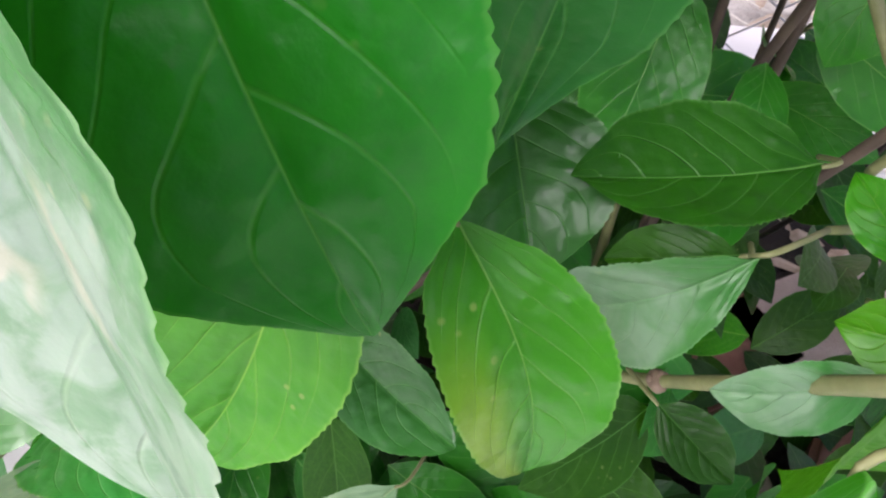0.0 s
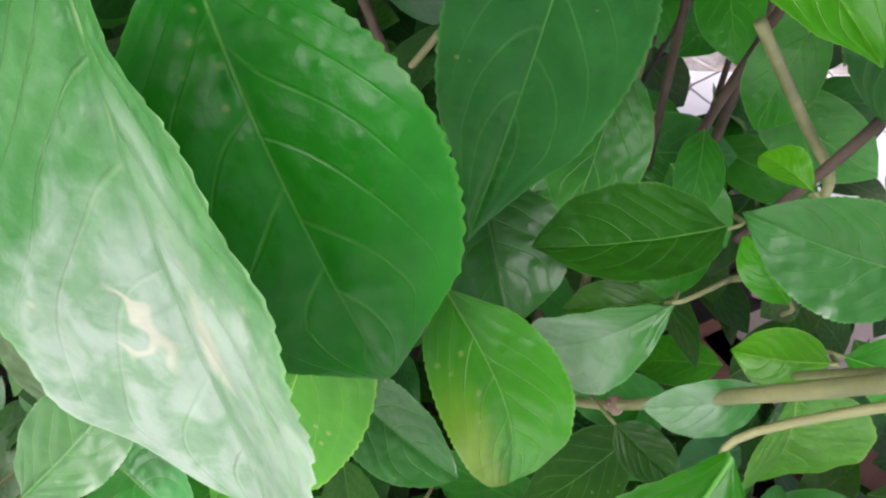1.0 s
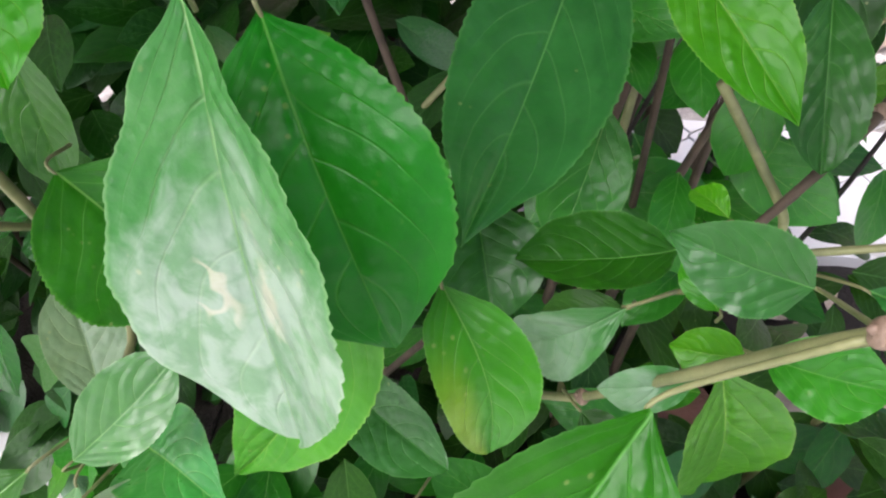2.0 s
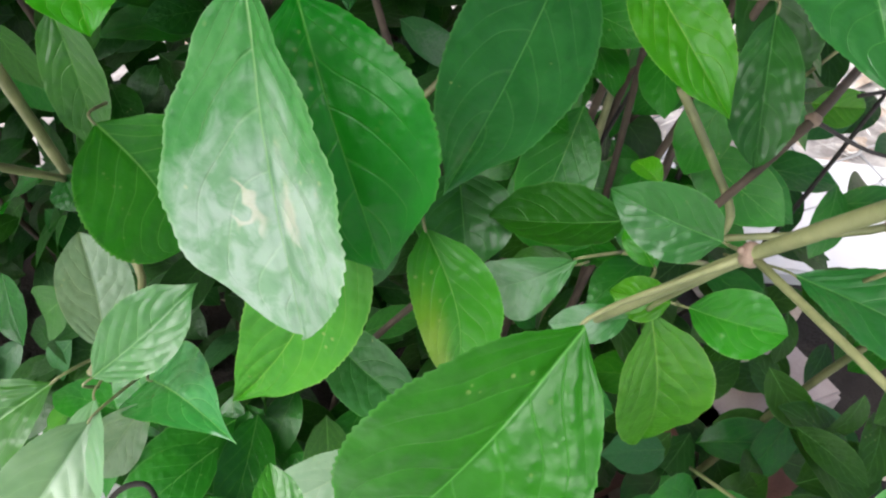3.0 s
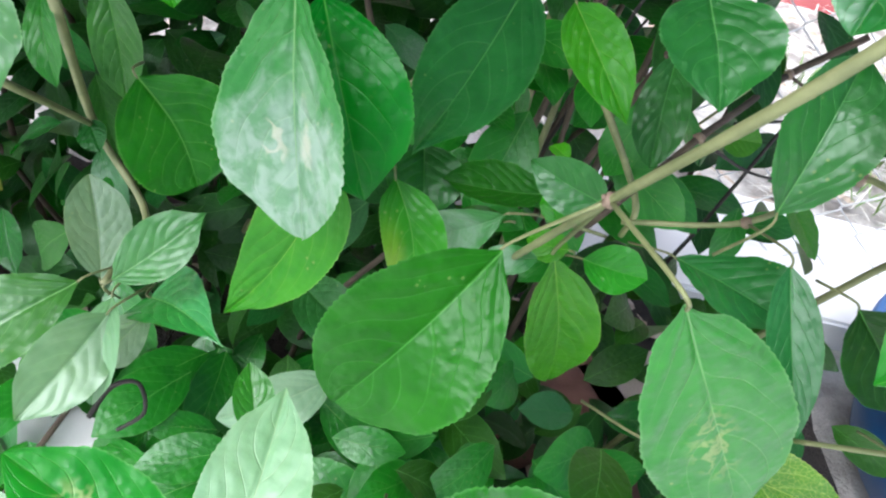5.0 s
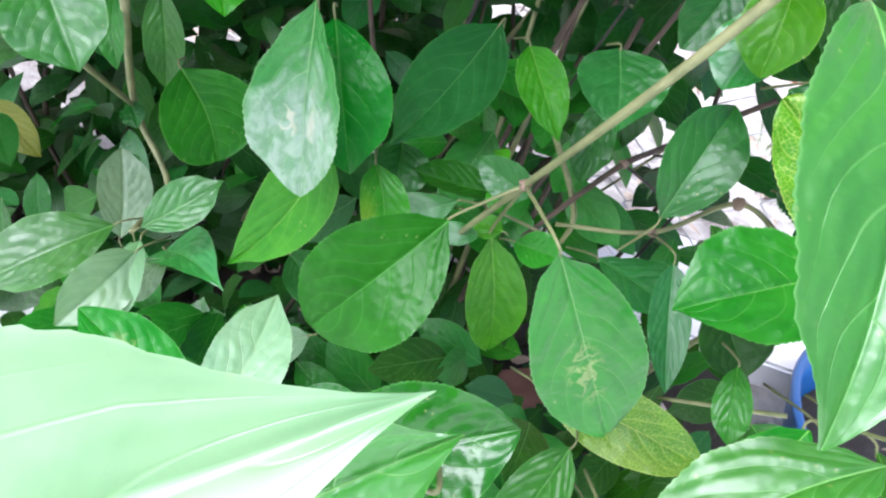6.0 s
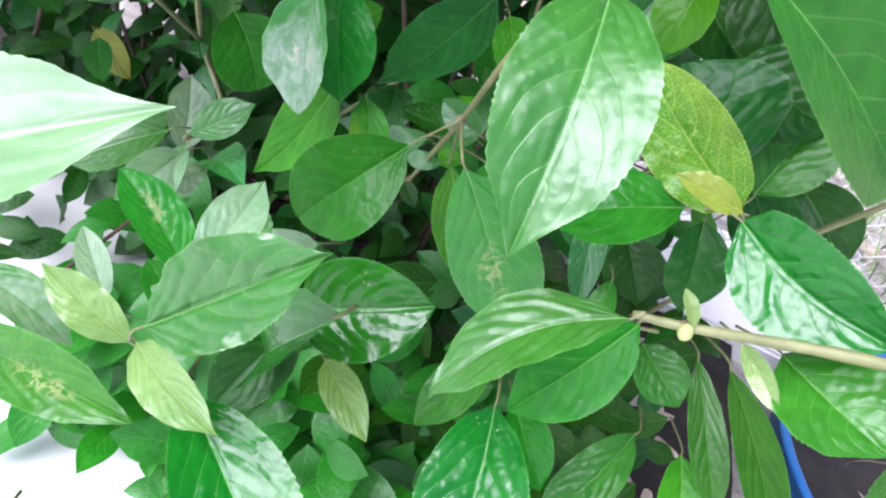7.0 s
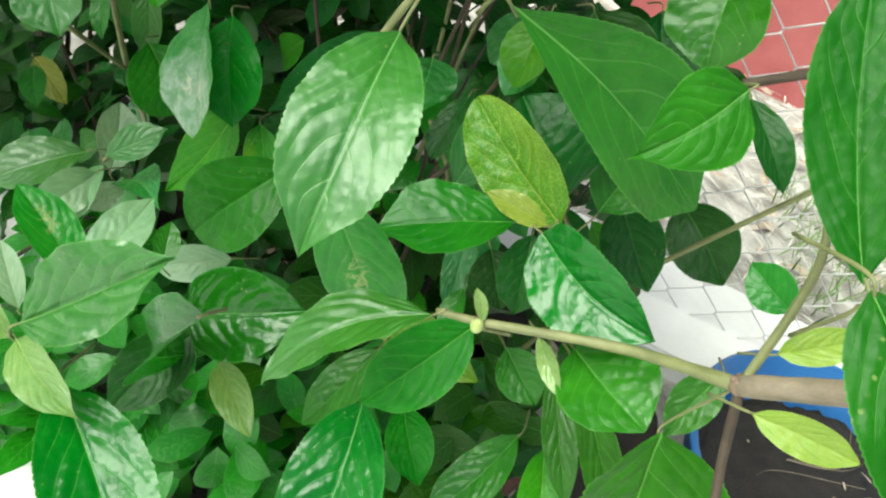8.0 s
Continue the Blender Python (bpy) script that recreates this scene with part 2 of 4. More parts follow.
LEAF = {
    "matte": leaf_material("soft_green_leaf", (0.019, 0.132, 0.009), (0.036, 0.195, 0.015), (0.17, 0.42, 0.08), rough=0.46, shine=0.3),
    "amber": leaf_material("fading_yellow_leaf", (0.190, 0.300, 0.030), (0.280, 0.375, 0.060), (0.50, 0.50, 0.14), rough=0.5, net=0.2),
    "mid": leaf_material("green_leaf", (0.020, 0.140, 0.011), (0.038, 0.203, 0.018), (0.16, 0.40, 0.09), rough=0.38, shine=0.6),
    # deep and dark: leaf green darkened, mostly to stand in for shade
    "deep": leaf_material("darkened_green_leaf", (0.010, 0.079, 0.004), (0.019, 0.112, 0.006), (0.12, 0.32, 0.07), rough=0.48, through=0.25, shine=0.3),
    "dark": leaf_material("shade_darkened_leaf", (0.007, 0.056, 0.004), (0.014, 0.086, 0.008), (0.08, 0.24, 0.05), rough=0.44, through=0.22, shine=0.35),
    "blue": leaf_material("bluish_green_leaf", (0.016, 0.115, 0.021), (0.031, 0.170, 0.037), (0.12, 0.33, 0.09), rough=0.42, shine=0.7),
    "bright": leaf_material("bright_green_leaf", (0.034, 0.180, 0.008), (0.062, 0.240, 0.014), (0.24, 0.46, 0.08), rough=0.42, shine=0.35),
    "gloss": leaf_material("glossy_green_leaf", (0.012, 0.108, 0.008), (0.023, 0.154, 0.014), (0.13, 0.38, 0.09), rough=0.23, shine=0.5, wax=0.25),
    "lustre": leaf_material("smooth_rich_green_leaf", (0.012, 0.116, 0.007), (0.023, 0.165, 0.012), (0.08, 0.29, 0.045), rough=0.38, shine=0.28),
    "edge": leaf_material("yellow_edged_leaf", (0.031, 0.179, 0.010), (0.052, 0.230, 0.017), (0.20, 0.45, 0.10), rough=0.42, yellow=0.3, yellow_side=1.0, shine=0.45),
    "young": leaf_material("young_yellow_green_leaf", (0.145, 0.260, 0.070), (0.235, 0.350, 0.125), (0.45, 0.54, 0.24), rough=0.36, net=0.2, shine=0.8),
    "yellow": leaf_material("yellowing_netted_leaf", (0.058, 0.205, 0.006), (0.105, 0.275, 0.012), (0.55, 0.62, 0.16), net=0.4, yellow=0.15, shine=0.6),
    "ochre": leaf_material("olive_yellow_leaf", (0.105, 0.140, 0.012), (0.165, 0.195, 0.024), (0.40, 0.34, 0.12), rough=0.5, shine=0.3),
    # pale: lightened green, on some leaves standing in for silvery sky sheen
    "pale": leaf_material("lightened_pale_leaf", (0.162, 0.290, 0.153), (0.230, 0.352, 0.207), (0.34, 0.46, 0.26), rough=0.5),
    "grey": leaf_material("grey_green_leaf", (0.035, 0.159, 0.036), (0.064, 0.211, 0.053), (0.17, 0.36, 0.16), rough=0.40, painted_sheen=0.2, shine=0.5),
    "bright2": leaf_material("fresh_green_leaf", (0.030, 0.205, 0.032), (0.056, 0.275, 0.052), (0.27, 0.50, 0.16), rough=0.30, shine=0.9, wax=0.25),
    "sheen": leaf_material("sheeny_leaf", (0.022, 0.151, 0.014), (0.043, 0.211, 0.024), (0.20, 0.44, 0.13), rough=0.42, shine=0.8, wax=0.7, film=1.55),
    # sheenpale: base colour whitened to carry glare on top of the gloss
    "sheenpale": leaf_material("sheen_whitened_leaf", (0.120, 0.270, 0.115), (0.190, 0.345, 0.170), (0.23, 0.40, 0.19), rough=0.44, shine=1.0, wax=0.35, relief=0.0002),
    "mined": leaf_material("mined_leaf", (0.024, 0.158, 0.013), (0.046, 0.216, 0.022), (0.18, 0.40, 0.13), rough=0.38, shine=0.6, mines=0.4),
    "silvered": leaf_material("silver_patched_leaf", (0.034, 0.150, 0.026), (0.068, 0.205, 0.050), (0.25, 0.46, 0.18), rough=0.38, blotch=0.5, painted_sheen=0.25, shine=0.35, wax=1.0, film=2.1, relief=0.0017),
}
STEM = surface("green_brown_stem", (0.10, 0.115, 0.042), (0.23, 0.235, 0.10), 55, 0.55, strength=0.3, distance=0.0008)
DARKTWIG = surface("dark_twig", (0.010, 0.009, 0.008), (0.040, 0.032, 0.027), 60, 0.8, strength=0.5, distance=0.001)
BARK = surface("grey_brown_bark", (0.14, 0.11, 0.075), (0.32, 0.26, 0.19), 60, 0.7, strength=0.5, distance=0.001)
TWIG = surface("brown_twig", (0.030, 0.021, 0.013), (0.085, 0.058, 0.038), 60, 0.8, strength=0.5, distance=0.001)
NODE = surface("reddish_node", (0.12, 0.075, 0.05), (0.24, 0.17, 0.12), 90, 0.6, strength=0.4, distance=0.0008)
SOIL = surface("dark_soil", (0.008, 0.007, 0.006), (0.040, 0.032, 0.027), 18, 0.95, strength=1.0, distance=0.012)
CONCRETE = surface("pale_concrete", (0.66, 0.65, 0.63), (0.82, 0.82, 0.81), 3, 0.85, strength=0.3, distance=0.002)
LITTER_GROUND = surface("dry_earth", (0.16, 0.14, 0.12), (0.66, 0.64, 0.60), 14, 0.95, strength=0.8, distance=0.01)
STRAW = surface("bleached_straw", (0.46, 0.43, 0.36), (0.78, 0.76, 0.70), 30, 0.8)
DEAD = surface("dead_leaf", (0.22, 0.16, 0.11), (0.55, 0.47, 0.38), 40, 0.8)
WIRE = surface("galvanised_wire", (0.55, 0.55, 0.54), (0.72, 0.72, 0.70), 40, 0.45, metal=0.3)
BUD = surface("yellow_bud", (0.26, 0.33, 0.09), (0.40, 0.45, 0.18), 200, 0.5, strength=0.3, distance=0.0005)
BLUE = surface("blue_plastic", (0.010, 0.075, 0.26), (0.030, 0.14, 0.36), 6, 0.35, strength=0.1, distance=0.001)
TERRACOTTA = surface("red_brown_brick", (0.16, 0.07, 0.05), (0.32, 0.16, 0.12), 25, 0.9, strength=0.6, distance=0.003)
PINKSTONE = surface("pink_stone", (0.42, 0.33, 0.30), (0.60, 0.52, 0.48), 25, 0.9, strength=0.6, distance=0.003)
BEIGE = surface("beige_render", (0.42, 0.32, 0.26), (0.56, 0.46, 0.38), 2, 0.9, strength=0.3, distance=0.003)
RED = surface("red_paint", (0.28, 0.060, 0.062), (0.40, 0.115, 0.115), 5, 0.7, strength=0.2, distance=0.002)
WALL = surface("plain_pale_render", (0.40, 0.39, 0.37), (0.58, 0.57, 0.54), 3, 0.9, strength=0.4, distance=0.003)
GRASS = surface("grass", (0.06, 0.14, 0.025), (0.16, 0.26, 0.06), 30, 0.6)


# ---- builders ----
def mesh_from(name, bm, materials, smooth=True):
    me = bpy.data.meshes.new(name)
    bm.to_mesh(me)
    bm.free()
    for m in materials if isinstance(materials, (list, tuple)) else (materials,):
        me.materials.append(m)
    if smooth:
        me.polygons.foreach_set("use_smooth", [True] * len(me.polygons))
    return me


def part(name, bm, material, parent=None, label="", matrix=None, smooth=True):
    ob = new(name, bm if isinstance(bm, bpy.types.Mesh) else mesh_from(name, bm, material, smooth))
    if matrix is not None:
        ob.matrix_basis = matrix
    if parent is not None:
        ob.parent = parent
    return tagged(ob, label)


def outline(v, peak, point=0.5):
    """Half width of a leaf at v of its length, 1 at its widest: wedge-shaped base, tip drawn out by point."""
    k = 1.15 + 0.7 * point
    a, b = k * peak, k * (1 - peak)
    top = peak ** a * (1 - peak) ** b
    w = v ** a * (1 - v) ** b / top
    return w * (1 - 0.7 * point * max(0.0, (v - 0.8) / 0.2)) * min(1.0, 0.5 + v / 0.2)


def blade_mesh(name, length, width, material, bend=0.08, fold=0.1, twist=0.0, peak=0.5, quilt=1.0, seed=0, rows=150, cols=28, teeth=30, point=0.5, sway=None):
    """A leaf blade along +Y from the origin with its upper face towards +Z, arched between base and tip, folded along the midrib,
    puffed up between its side veins, with a finely toothed and slightly wavy margin."""
    rng = random.Random(seed)
    p1, p2 = rng.uniform(0, 6.28), rng.uniform(0, 6.28)
    sway = rng.uniform(-0.04, 0.04) if sway is None else sway
    spread = [rng.uniform(0.35, 1.25) for _ in range(40)]
    shift = rng.uniform(0, 90)
    verts, faces, uvs, spans, ribs = [], [], [], [], []
    for i in range(rows + 1):
        v = i / rows
        half = 0.5 * width * outline(min(max(v, 0.001), 0.999), peak, point)
        arch = bend * length * 4 * v * (1 - v)
        for j in range(cols + 1):
            s = 2 * j / cols - 1
            h = half
            if abs(s) > 0.99 and teeth:
                saw = ((v + 0.01 * math.sin(23 * v + p1)) * teeth) % 1.0
                h *= 1 + (0.008 + 0.029 * spread[int(v * teeth) % 40]) * (min(saw / 0.72, (1 - saw) / 0.28) ** 0.8 - 0.5)
            x = s * h
            a = abs(s)
            even = VEINS * (v - 0.24 * a - 0.26 * a ** 2.4) + 0.42 * noise.noise((4.5 * v, 1.3 * s, shift))
            ph = even + (0.35 if s > 0 else 0.0)
            strip = spread[int(ph + 20.5) % 20 + (20 if s > 0 else 0)]
            puff = strip * abs(math.sin(math.pi * (ph - 0.5))) ** 1.3 * math.sin(math.pi * min(1, a * 0.9 + 0.05)) if a > 0.02 else 0.0
            ends = min(1, 6 * v) * min(1, 2.6 * (1 - v))
            z = arch + fold * a ** 1.2 * half - 0.25 * fold * half
            z += quilt * width * ends * (0.0150 * puff + 0.0030 * puff * math.sin(17 * a + 5 * noise.noise((9 * v, 3 * s, shift + 4))))
            z += quilt * width * ends * (0.0085 * noise.noise((3.2 * s, 6.5 * v, shift + 9)) + 0.0028 * noise.noise((8 * s, 16 * v, shift + 2)))
            z -= quilt * 0.022 * width * math.exp(-(x / (0.022 * width)) ** 2) * min(1, 8 * v)
            z += 0.022 * width * a * a * math.sin(9 * v + p1 + (2.0 if s > 0 else 0.0)) * quilt
            z += 0.012 * width * a ** 3 * math.sin(31 * v + p2 + (1.0 if s > 0 else 0.0)) * quilt
            ang = twist * (v - 0.5)
            xr, zr = x * math.cos(ang) - (z - arch) * math.sin(ang), x * math.sin(ang) + (z - arch) * math.cos(ang) + arch
            verts.append((xr + sway * length * math.sin(math.pi * v), v * length, zr))
            uvs.append((j / cols, v))
            spans.append((x / width + 0.5, v))
            ribs.append((even, 0.0))
    n = cols + 1
    for i in range(rows):
        for j in range(cols):
            faces.append((i * n + j, i * n + j + 1, (i + 1) * n + j + 1, (i + 1) * n + j))
    me = bpy.data.meshes.new(name)
    me.from_pydata(verts, [], faces)
    for layer_name, table in (("blade", uvs), ("span", spans), ("rib", ribs)):
        layer = me.uv_layers.new(name=layer_name)
        flat = np.array(table)[np.array([l.vertex_index for l in me.loops])].ravel()
        layer.data.foreach_set("uv", flat)
    me.materials.append(material)
    me.polygons.foreach_set("use_smooth", [True] * len(me.polygons))
    return me


def tube_into(bm, points, radii, sides=10, material_index=0):
    """Add a round rod through the points, its radius running through radii."""
    pts = [Vector(p) for p in points]
    rings = []
    side = None
    for i, p in enumerate(pts):
        d = (pts[min(i + 1, len(pts) - 1)] - pts[max(i - 1, 0)]).normalized()
        if side is None:
            side = d.orthogonal().normalized()
        side = (side - d * side.dot(d)).normalized()
        up = d.cross(side)
        rings.append([bm.verts.new(p + radii[i] * (math.cos(a) * side + math.sin(a) * up)) for a in (2 * math.pi * k / sides for k in range(sides))])
    for a, b in zip(rings, rings[1:]):
        for k in range(sides):
            f = bm.faces.new((a[k], a[(k + 1) % sides], b[(k + 1) % sides], b[k]))
            f.material_index, f.smooth = material_index, True
    for ring, flip in ((rings[0], True), (rings[-1], False)):
        f = bm.faces.new(ring[::-1] if flip else ring)
        f.material_index = material_index


def smooth_line(points, steps=8):
    """Points along a smooth curve through the given ones."""
    pts = [Vector(p) for p in points]
    pts = [2 * pts[0] - pts[1]] + pts + [2 * pts[-1] - pts[-2]]
    out = []
    for a, b, c, d in zip(pts, pts[1:], pts[2:], pts[3:]):
        for k in range(steps):
            t = k / steps
            out.append(0.5 * (2 * b + (c - a) * t + (2 * a - 5 * b + 4 * c - d) * t * t + (3 * b - a - 3 * c + d) * t ** 3))
    out.append(pts[-2])
    return out


# ---- ground ----
def sheet(name, x0, x1, y0, y1, z, step, rough, material, thick=0.0):
    bm = bmesh.new()
    nx, ny = max(1, round((x1 - x0) / step)), max(1, round((y1 - y0) / step))
    grid = [[bm.verts.new((x0 + (x1 - x0) * i / nx, y0 + (y1 - y0) * j / ny, z + rough * noise.noise((i * 0.45, j * 0.45, z * 7 + 3)))) for i in range(nx + 1)] for j in range(ny + 1)]
    for j in range(ny):
        for i in range(nx):
            bm.faces.new((grid[j][i], grid[j][i + 1], grid[j + 1][i + 1], grid[j + 1][i]))
    return part(name, bm, material)


ground = sheet("ground", -40, 40, -40, 40, -0.03, 0.8, 0.01, LITTER_GROUND)
tagged(ground, "dry earth with bleached litter around the shrub", "ground", kind="structure")
for x0, x1, y0, y1 in ((-0.12, 0.72, 0.12, 0.78), (-1.6, -0.12, 0.44, 0.78)):
    bed = sheet("flower_bed", x0, x1, y0, y1, 0.0, 0.03, 0.02, SOIL)
    tagged(bed, "dark damp soil under the shrub", "soil", kind="structure")


def slab(name, x0, x1, y0, y1, z0, z1, material, bevel=0.006):
    bm = bmesh.new()
    bmesh.ops.create_cube(bm, size=1)
    bmesh.ops.scale(bm, vec=(x1 - x0, y1 - y0, z1 - z0), verts=bm.verts)
    bmesh.ops.translate(bm, vec=((x0 + x1) / 2, (y0 + y1) / 2, (z0 + z1) / 2), verts=bm.verts)
    bmesh.ops.bevel(bm, geom=bm.edges[:], offset=bevel, segments=2, affect="EDGES")
    return part(name, bm, material, smooth=False)


pavement = slab("pavement", -9.0, 9.0, -5.0, 0.12, -0.1, 0.012, CONCRETE)
tagged(pavement, "sunlit pale concrete pavement beside the shrub", "pavement", kind="structure")
pavement_side = slab("pavement", -9.0, -0.12, 0.12, 0.44, -0.1, 0.014, CONCRETE)
tagged(pavement_side, "pale concrete pavement running beside the flower bed", "pavement", kind="structure")
kerb = slab("kerb", 0.30, 4.5, 0.78, 1.10, -0.1, 0.025, CONCRETE)
tagged(kerb, "white concrete strip along the foot of the fence", "kerb", kind="structure")

# unseen wall across from the shrub, added to shape what the leaves reflect
light_wall = slab("wall_unseen", -9.0, 9.0, -5.3, -5.0, -0.1, 1.1, WALL)
tagged(light_wall, "unseen low pale wall added to shape light on the shrub", "wall", kind="structure")

# ---- the shrub ----
shrub = new("shrub")
shrub.location = (0.2, 0.55, 0.0)
tagged(shrub, "leafy green shrub with toothed oval leaves in a bed", "shrub")
SHRUB_INV = Matrix.Translation(shrub.location).inverted()


def leaf_matrix(base, tip, face):
    y = (Vector(tip) - Vector(base)).normalized()
    z = Vector(face)
    z = (z - y * z.dot(y)).normalized()
    x = y.cross(z)
    m = Matrix((x, y, z)).transposed().to_4x4()
    m.translation = base
    return m


def leaf(base, tip, width, face, kind, label="", bend=0.05, fold=0.12, peak=0.5, twist=0.0, quilt=1.0, stalk=None, seed=None, point=0.5, sway=None):
    """One leaf of the shrub from base to tip, its upper face turned towards face; stalk: where its stalk starts."""
    length = (Vector(tip) - Vector(base)).length
    seed = round(sum(abs(c) for c in (*base, *tip)) * 1e4) if seed is None else seed
    me = blade_mesh("leaf", length, width, LEAF[kind], bend, fold, twist, peak, quilt, seed, point=point, sway=sway)
    m = leaf_matrix(base, tip, face)
    ob = part("leaf", me, None, shrub, label, SHRUB_INV @ m)
    y = m.to_3x3() @ Vector((0, 1, 0))
    z = m.to_3x3() @ Vector((0, 0, 1))
    start = Vector(stalk) if stalk else Vector(base) - min(0.02, 0.25 * length) * y + Vector((0, 0.77, -0.63)) * min(0.05, 0.5 * length)
    bm = bmesh.new()
    inv = m.inverted()
    line = smooth_line([inv @ start, inv @ (Vector(base) - min(0.006, 0.07 * length) * y), inv @ (Vector(base) + 0.05 * length * y + (bend * 0.19 * length - 0.002 - 0.05 * fold * width) * z)], 5)
    tube_into(bm, line, [0.00095 * (1 - 0.45 * i / len(line)) * (0.6 + length * 4) for i in range(len(line))], 8)
    part("leaf_stalk", bm, STEM, ob)
    return ob


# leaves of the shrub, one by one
leaf((0.0629, 0.1587, 0.5975), (0.0813, 0.1281, 0.5047), 0.0615, (-0.482, -0.856, 0.186), "silvered", "leaf with silvery sky sheen coloured in and tan insect trails", bend=0.041, fold=0.308, peak=0.6, point=0.55, sway=0.01, quilt=0.95)
leaf((0.0676, 0.1881, 0.5806), (0.1015, 0.1498, 0.5144), 0.0528, (0.050, -0.853, 0.520), "lustre", "", bend=0.149, fold=0.183, peak=0.55, point=0.68, sway=-0.003, quilt=0.7)
leaf((0.1554, 0.3118, 0.5665), (0.1160, 0.1761, 0.5263), 0.0548, (0.131, -0.316, 0.940), "blue", "", bend=-0.068, fold=0.195, peak=0.43, point=0.77, sway=-0.01)
leaf((0.1202, 0.2220, 0.5035), (0.1281, 0.1900, 0.4816), 0.0380, (0.100, -0.850, 0.500), "blue", "", bend=0.06, fold=0.28, peak=0.5, point=0.3, sway=0.0)
leaf((0.1115, 0.1770, 0.5099), (0.1289, 0.1604, 0.4556), 0.0290, (0.259, -0.898, 0.356), "edge", "green leaf yellowing along one margin", bend=0.158, fold=0.415, peak=0.41, point=0.19, sway=-0.07)
leaf((0.1643, 0.1820, 0.5014), (0.1362, 0.1857, 0.4782), 0.0246, (-0.285, -0.938, 0.198), "grey", "", bend=0.148, fold=0.323, peak=0.7, point=0.26, stalk=(0.1815, 0.1945, 0.4969), sway=0.001)
leaf((0.1859, 0.2136, 0.4973), (0.1330, 0.2014, 0.4998), 0.0304, (0.094, -0.208, 0.974), "deep", "green leaf coloured dark for its shade", bend=0.004, fold=0.331, peak=0.5, point=0.54, sway=-0.018)
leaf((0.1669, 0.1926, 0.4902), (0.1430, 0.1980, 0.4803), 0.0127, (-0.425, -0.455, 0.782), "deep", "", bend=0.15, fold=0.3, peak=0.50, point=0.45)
leaf((0.1989, 0.1615, 0.5325), (0.1642, 0.1688, 0.5410), 0.0224, (-0.091, -0.908, 0.408), "blue", "", bend=0.052, fold=0.284, peak=0.43, point=0.4, stalk=(0.187, 0.121, 0.561), sway=-0.019)
leaf((0.1756, 0.2653, 0.5751), (0.2107, 0.2210, 0.5408), 0.0305, (-0.248, -0.708, 0.661), "bright", "", bend=0.048, fold=0.292, peak=0.42, point=0.59, sway=-0.002)
leaf((0.2441, 0.3011, 0.5507), (0.2400, 0.2500, 0.5050), 0.0290, (-0.300, -0.780, 0.500), "blue", "", bend=0.05, fold=0.3, peak=0.6, point=0.35, quilt=1.6)
leaf((0.0816, 0.1942, 0.4979), (0.0340, 0.1851, 0.3889), 0.0453, (-0.134, -0.981, 0.141), "bright", "", bend=0.065, fold=0.302, peak=0.3, point=0.61, sway=-0.061)
leaf((0.0559, 0.2865, 0.3304), (0.1176, 0.2136, 0.3585), 0.0388, (-0.660, -0.292, 0.692), "blue", "", bend=0.058, fold=0.284, peak=0.57, point=0.29, sway=0.013)
leaf((-0.0348, 0.2476, 0.4853), (0.0009, 0.2401, 0.4289), 0.0685, (0.566, -0.691, 0.449), "matte", "", bend=0.109, fold=0.269, peak=0.53, point=0.0, sway=-0.057)
leaf((-0.0885, 0.2876, 0.2835), (-0.1113, 0.3283, 0.3453), 0.0453, (0.518, -0.615, 0.595), "pale", "pale lightened green leaf", bend=0.056, fold=0.294, peak=0.54, point=0.41, sway=0.02)
leaf((-0.0240, 0.1789, 0.4016), (0.0170, 0.2074, 0.4392), 0.0322, (-0.074, -0.754, 0.652), "sheen", "green leaf with a broad silvery sheen", bend=0.05, fold=0.284, peak=0.52, point=0.9, sway=0.029)
leaf((-0.0198, 0.2174, 0.3541), (0.0391, 0.1716, 0.3792), 0.0445, (-0.435, -0.066, 0.898), "bright2", "", bend=0.14, fold=0.361, peak=0.3, point=0.81, sway=-0.012)
leaf((-0.0385, 0.1763, 0.4001), (-0.0966, 0.1260, 0.3642), 0.0456, (0.008, -0.586, 0.810), "sheen", "green leaf with a broad silvery sheen", bend=0.106, fold=0.308, peak=0.56, point=0.53, sway=-0.013)
leaf((-0.0171, 0.1616, 0.3969), (-0.0395, 0.1071, 0.3695), 0.0364, (0.415, -0.539, 0.733), "sheenpale", "green leaf with silvery sheen whitened into its colour", bend=0.06, fold=0.3, peak=0.48, point=0.45)
leaf((0.1598, 0.1335, 0.5184), (0.1089, 0.1005, 0.4449), 0.0661, (-0.032, -0.903, 0.428), "lustre", "broad green leaf with soft streaks of light", bend=0.133, fold=0.33, peak=0.56, point=0.24, quilt=0.8, stalk=(0.187, 0.121, 0.561), sway=0.002)
leaf((0.2036, 0.0686, 0.5662), (0.2745, 0.0791, 0.4613), 0.0572, (0.282, -0.955, 0.095), "mined", "green leaf with pale wandering insect trails", bend=-0.02, fold=-0.047, peak=0.6, point=0.26, sway=-0.007, stalk=(0.187, 0.121, 0.561))
leaf((0.1879, 0.1631, 0.4985), (0.2264, 0.2103, 0.3670), 0.0392, (0.322, -0.917, -0.235), "bright", "", bend=0.047, fold=0.356, peak=0.42, point=0.7, stalk=(0.187, 0.121, 0.561), sway=-0.023)
# this leaf's sky sheen is put into its pale colour
leaf((0.0904, 0.0028, 0.4676), (0.0939, 0.0652, 0.4941), 0.0342, (0.064, -0.392, 0.918), "pale", "pale lightened green leaf", bend=0.06, fold=0.297, peak=0.44, point=0.65, sway=0.028)
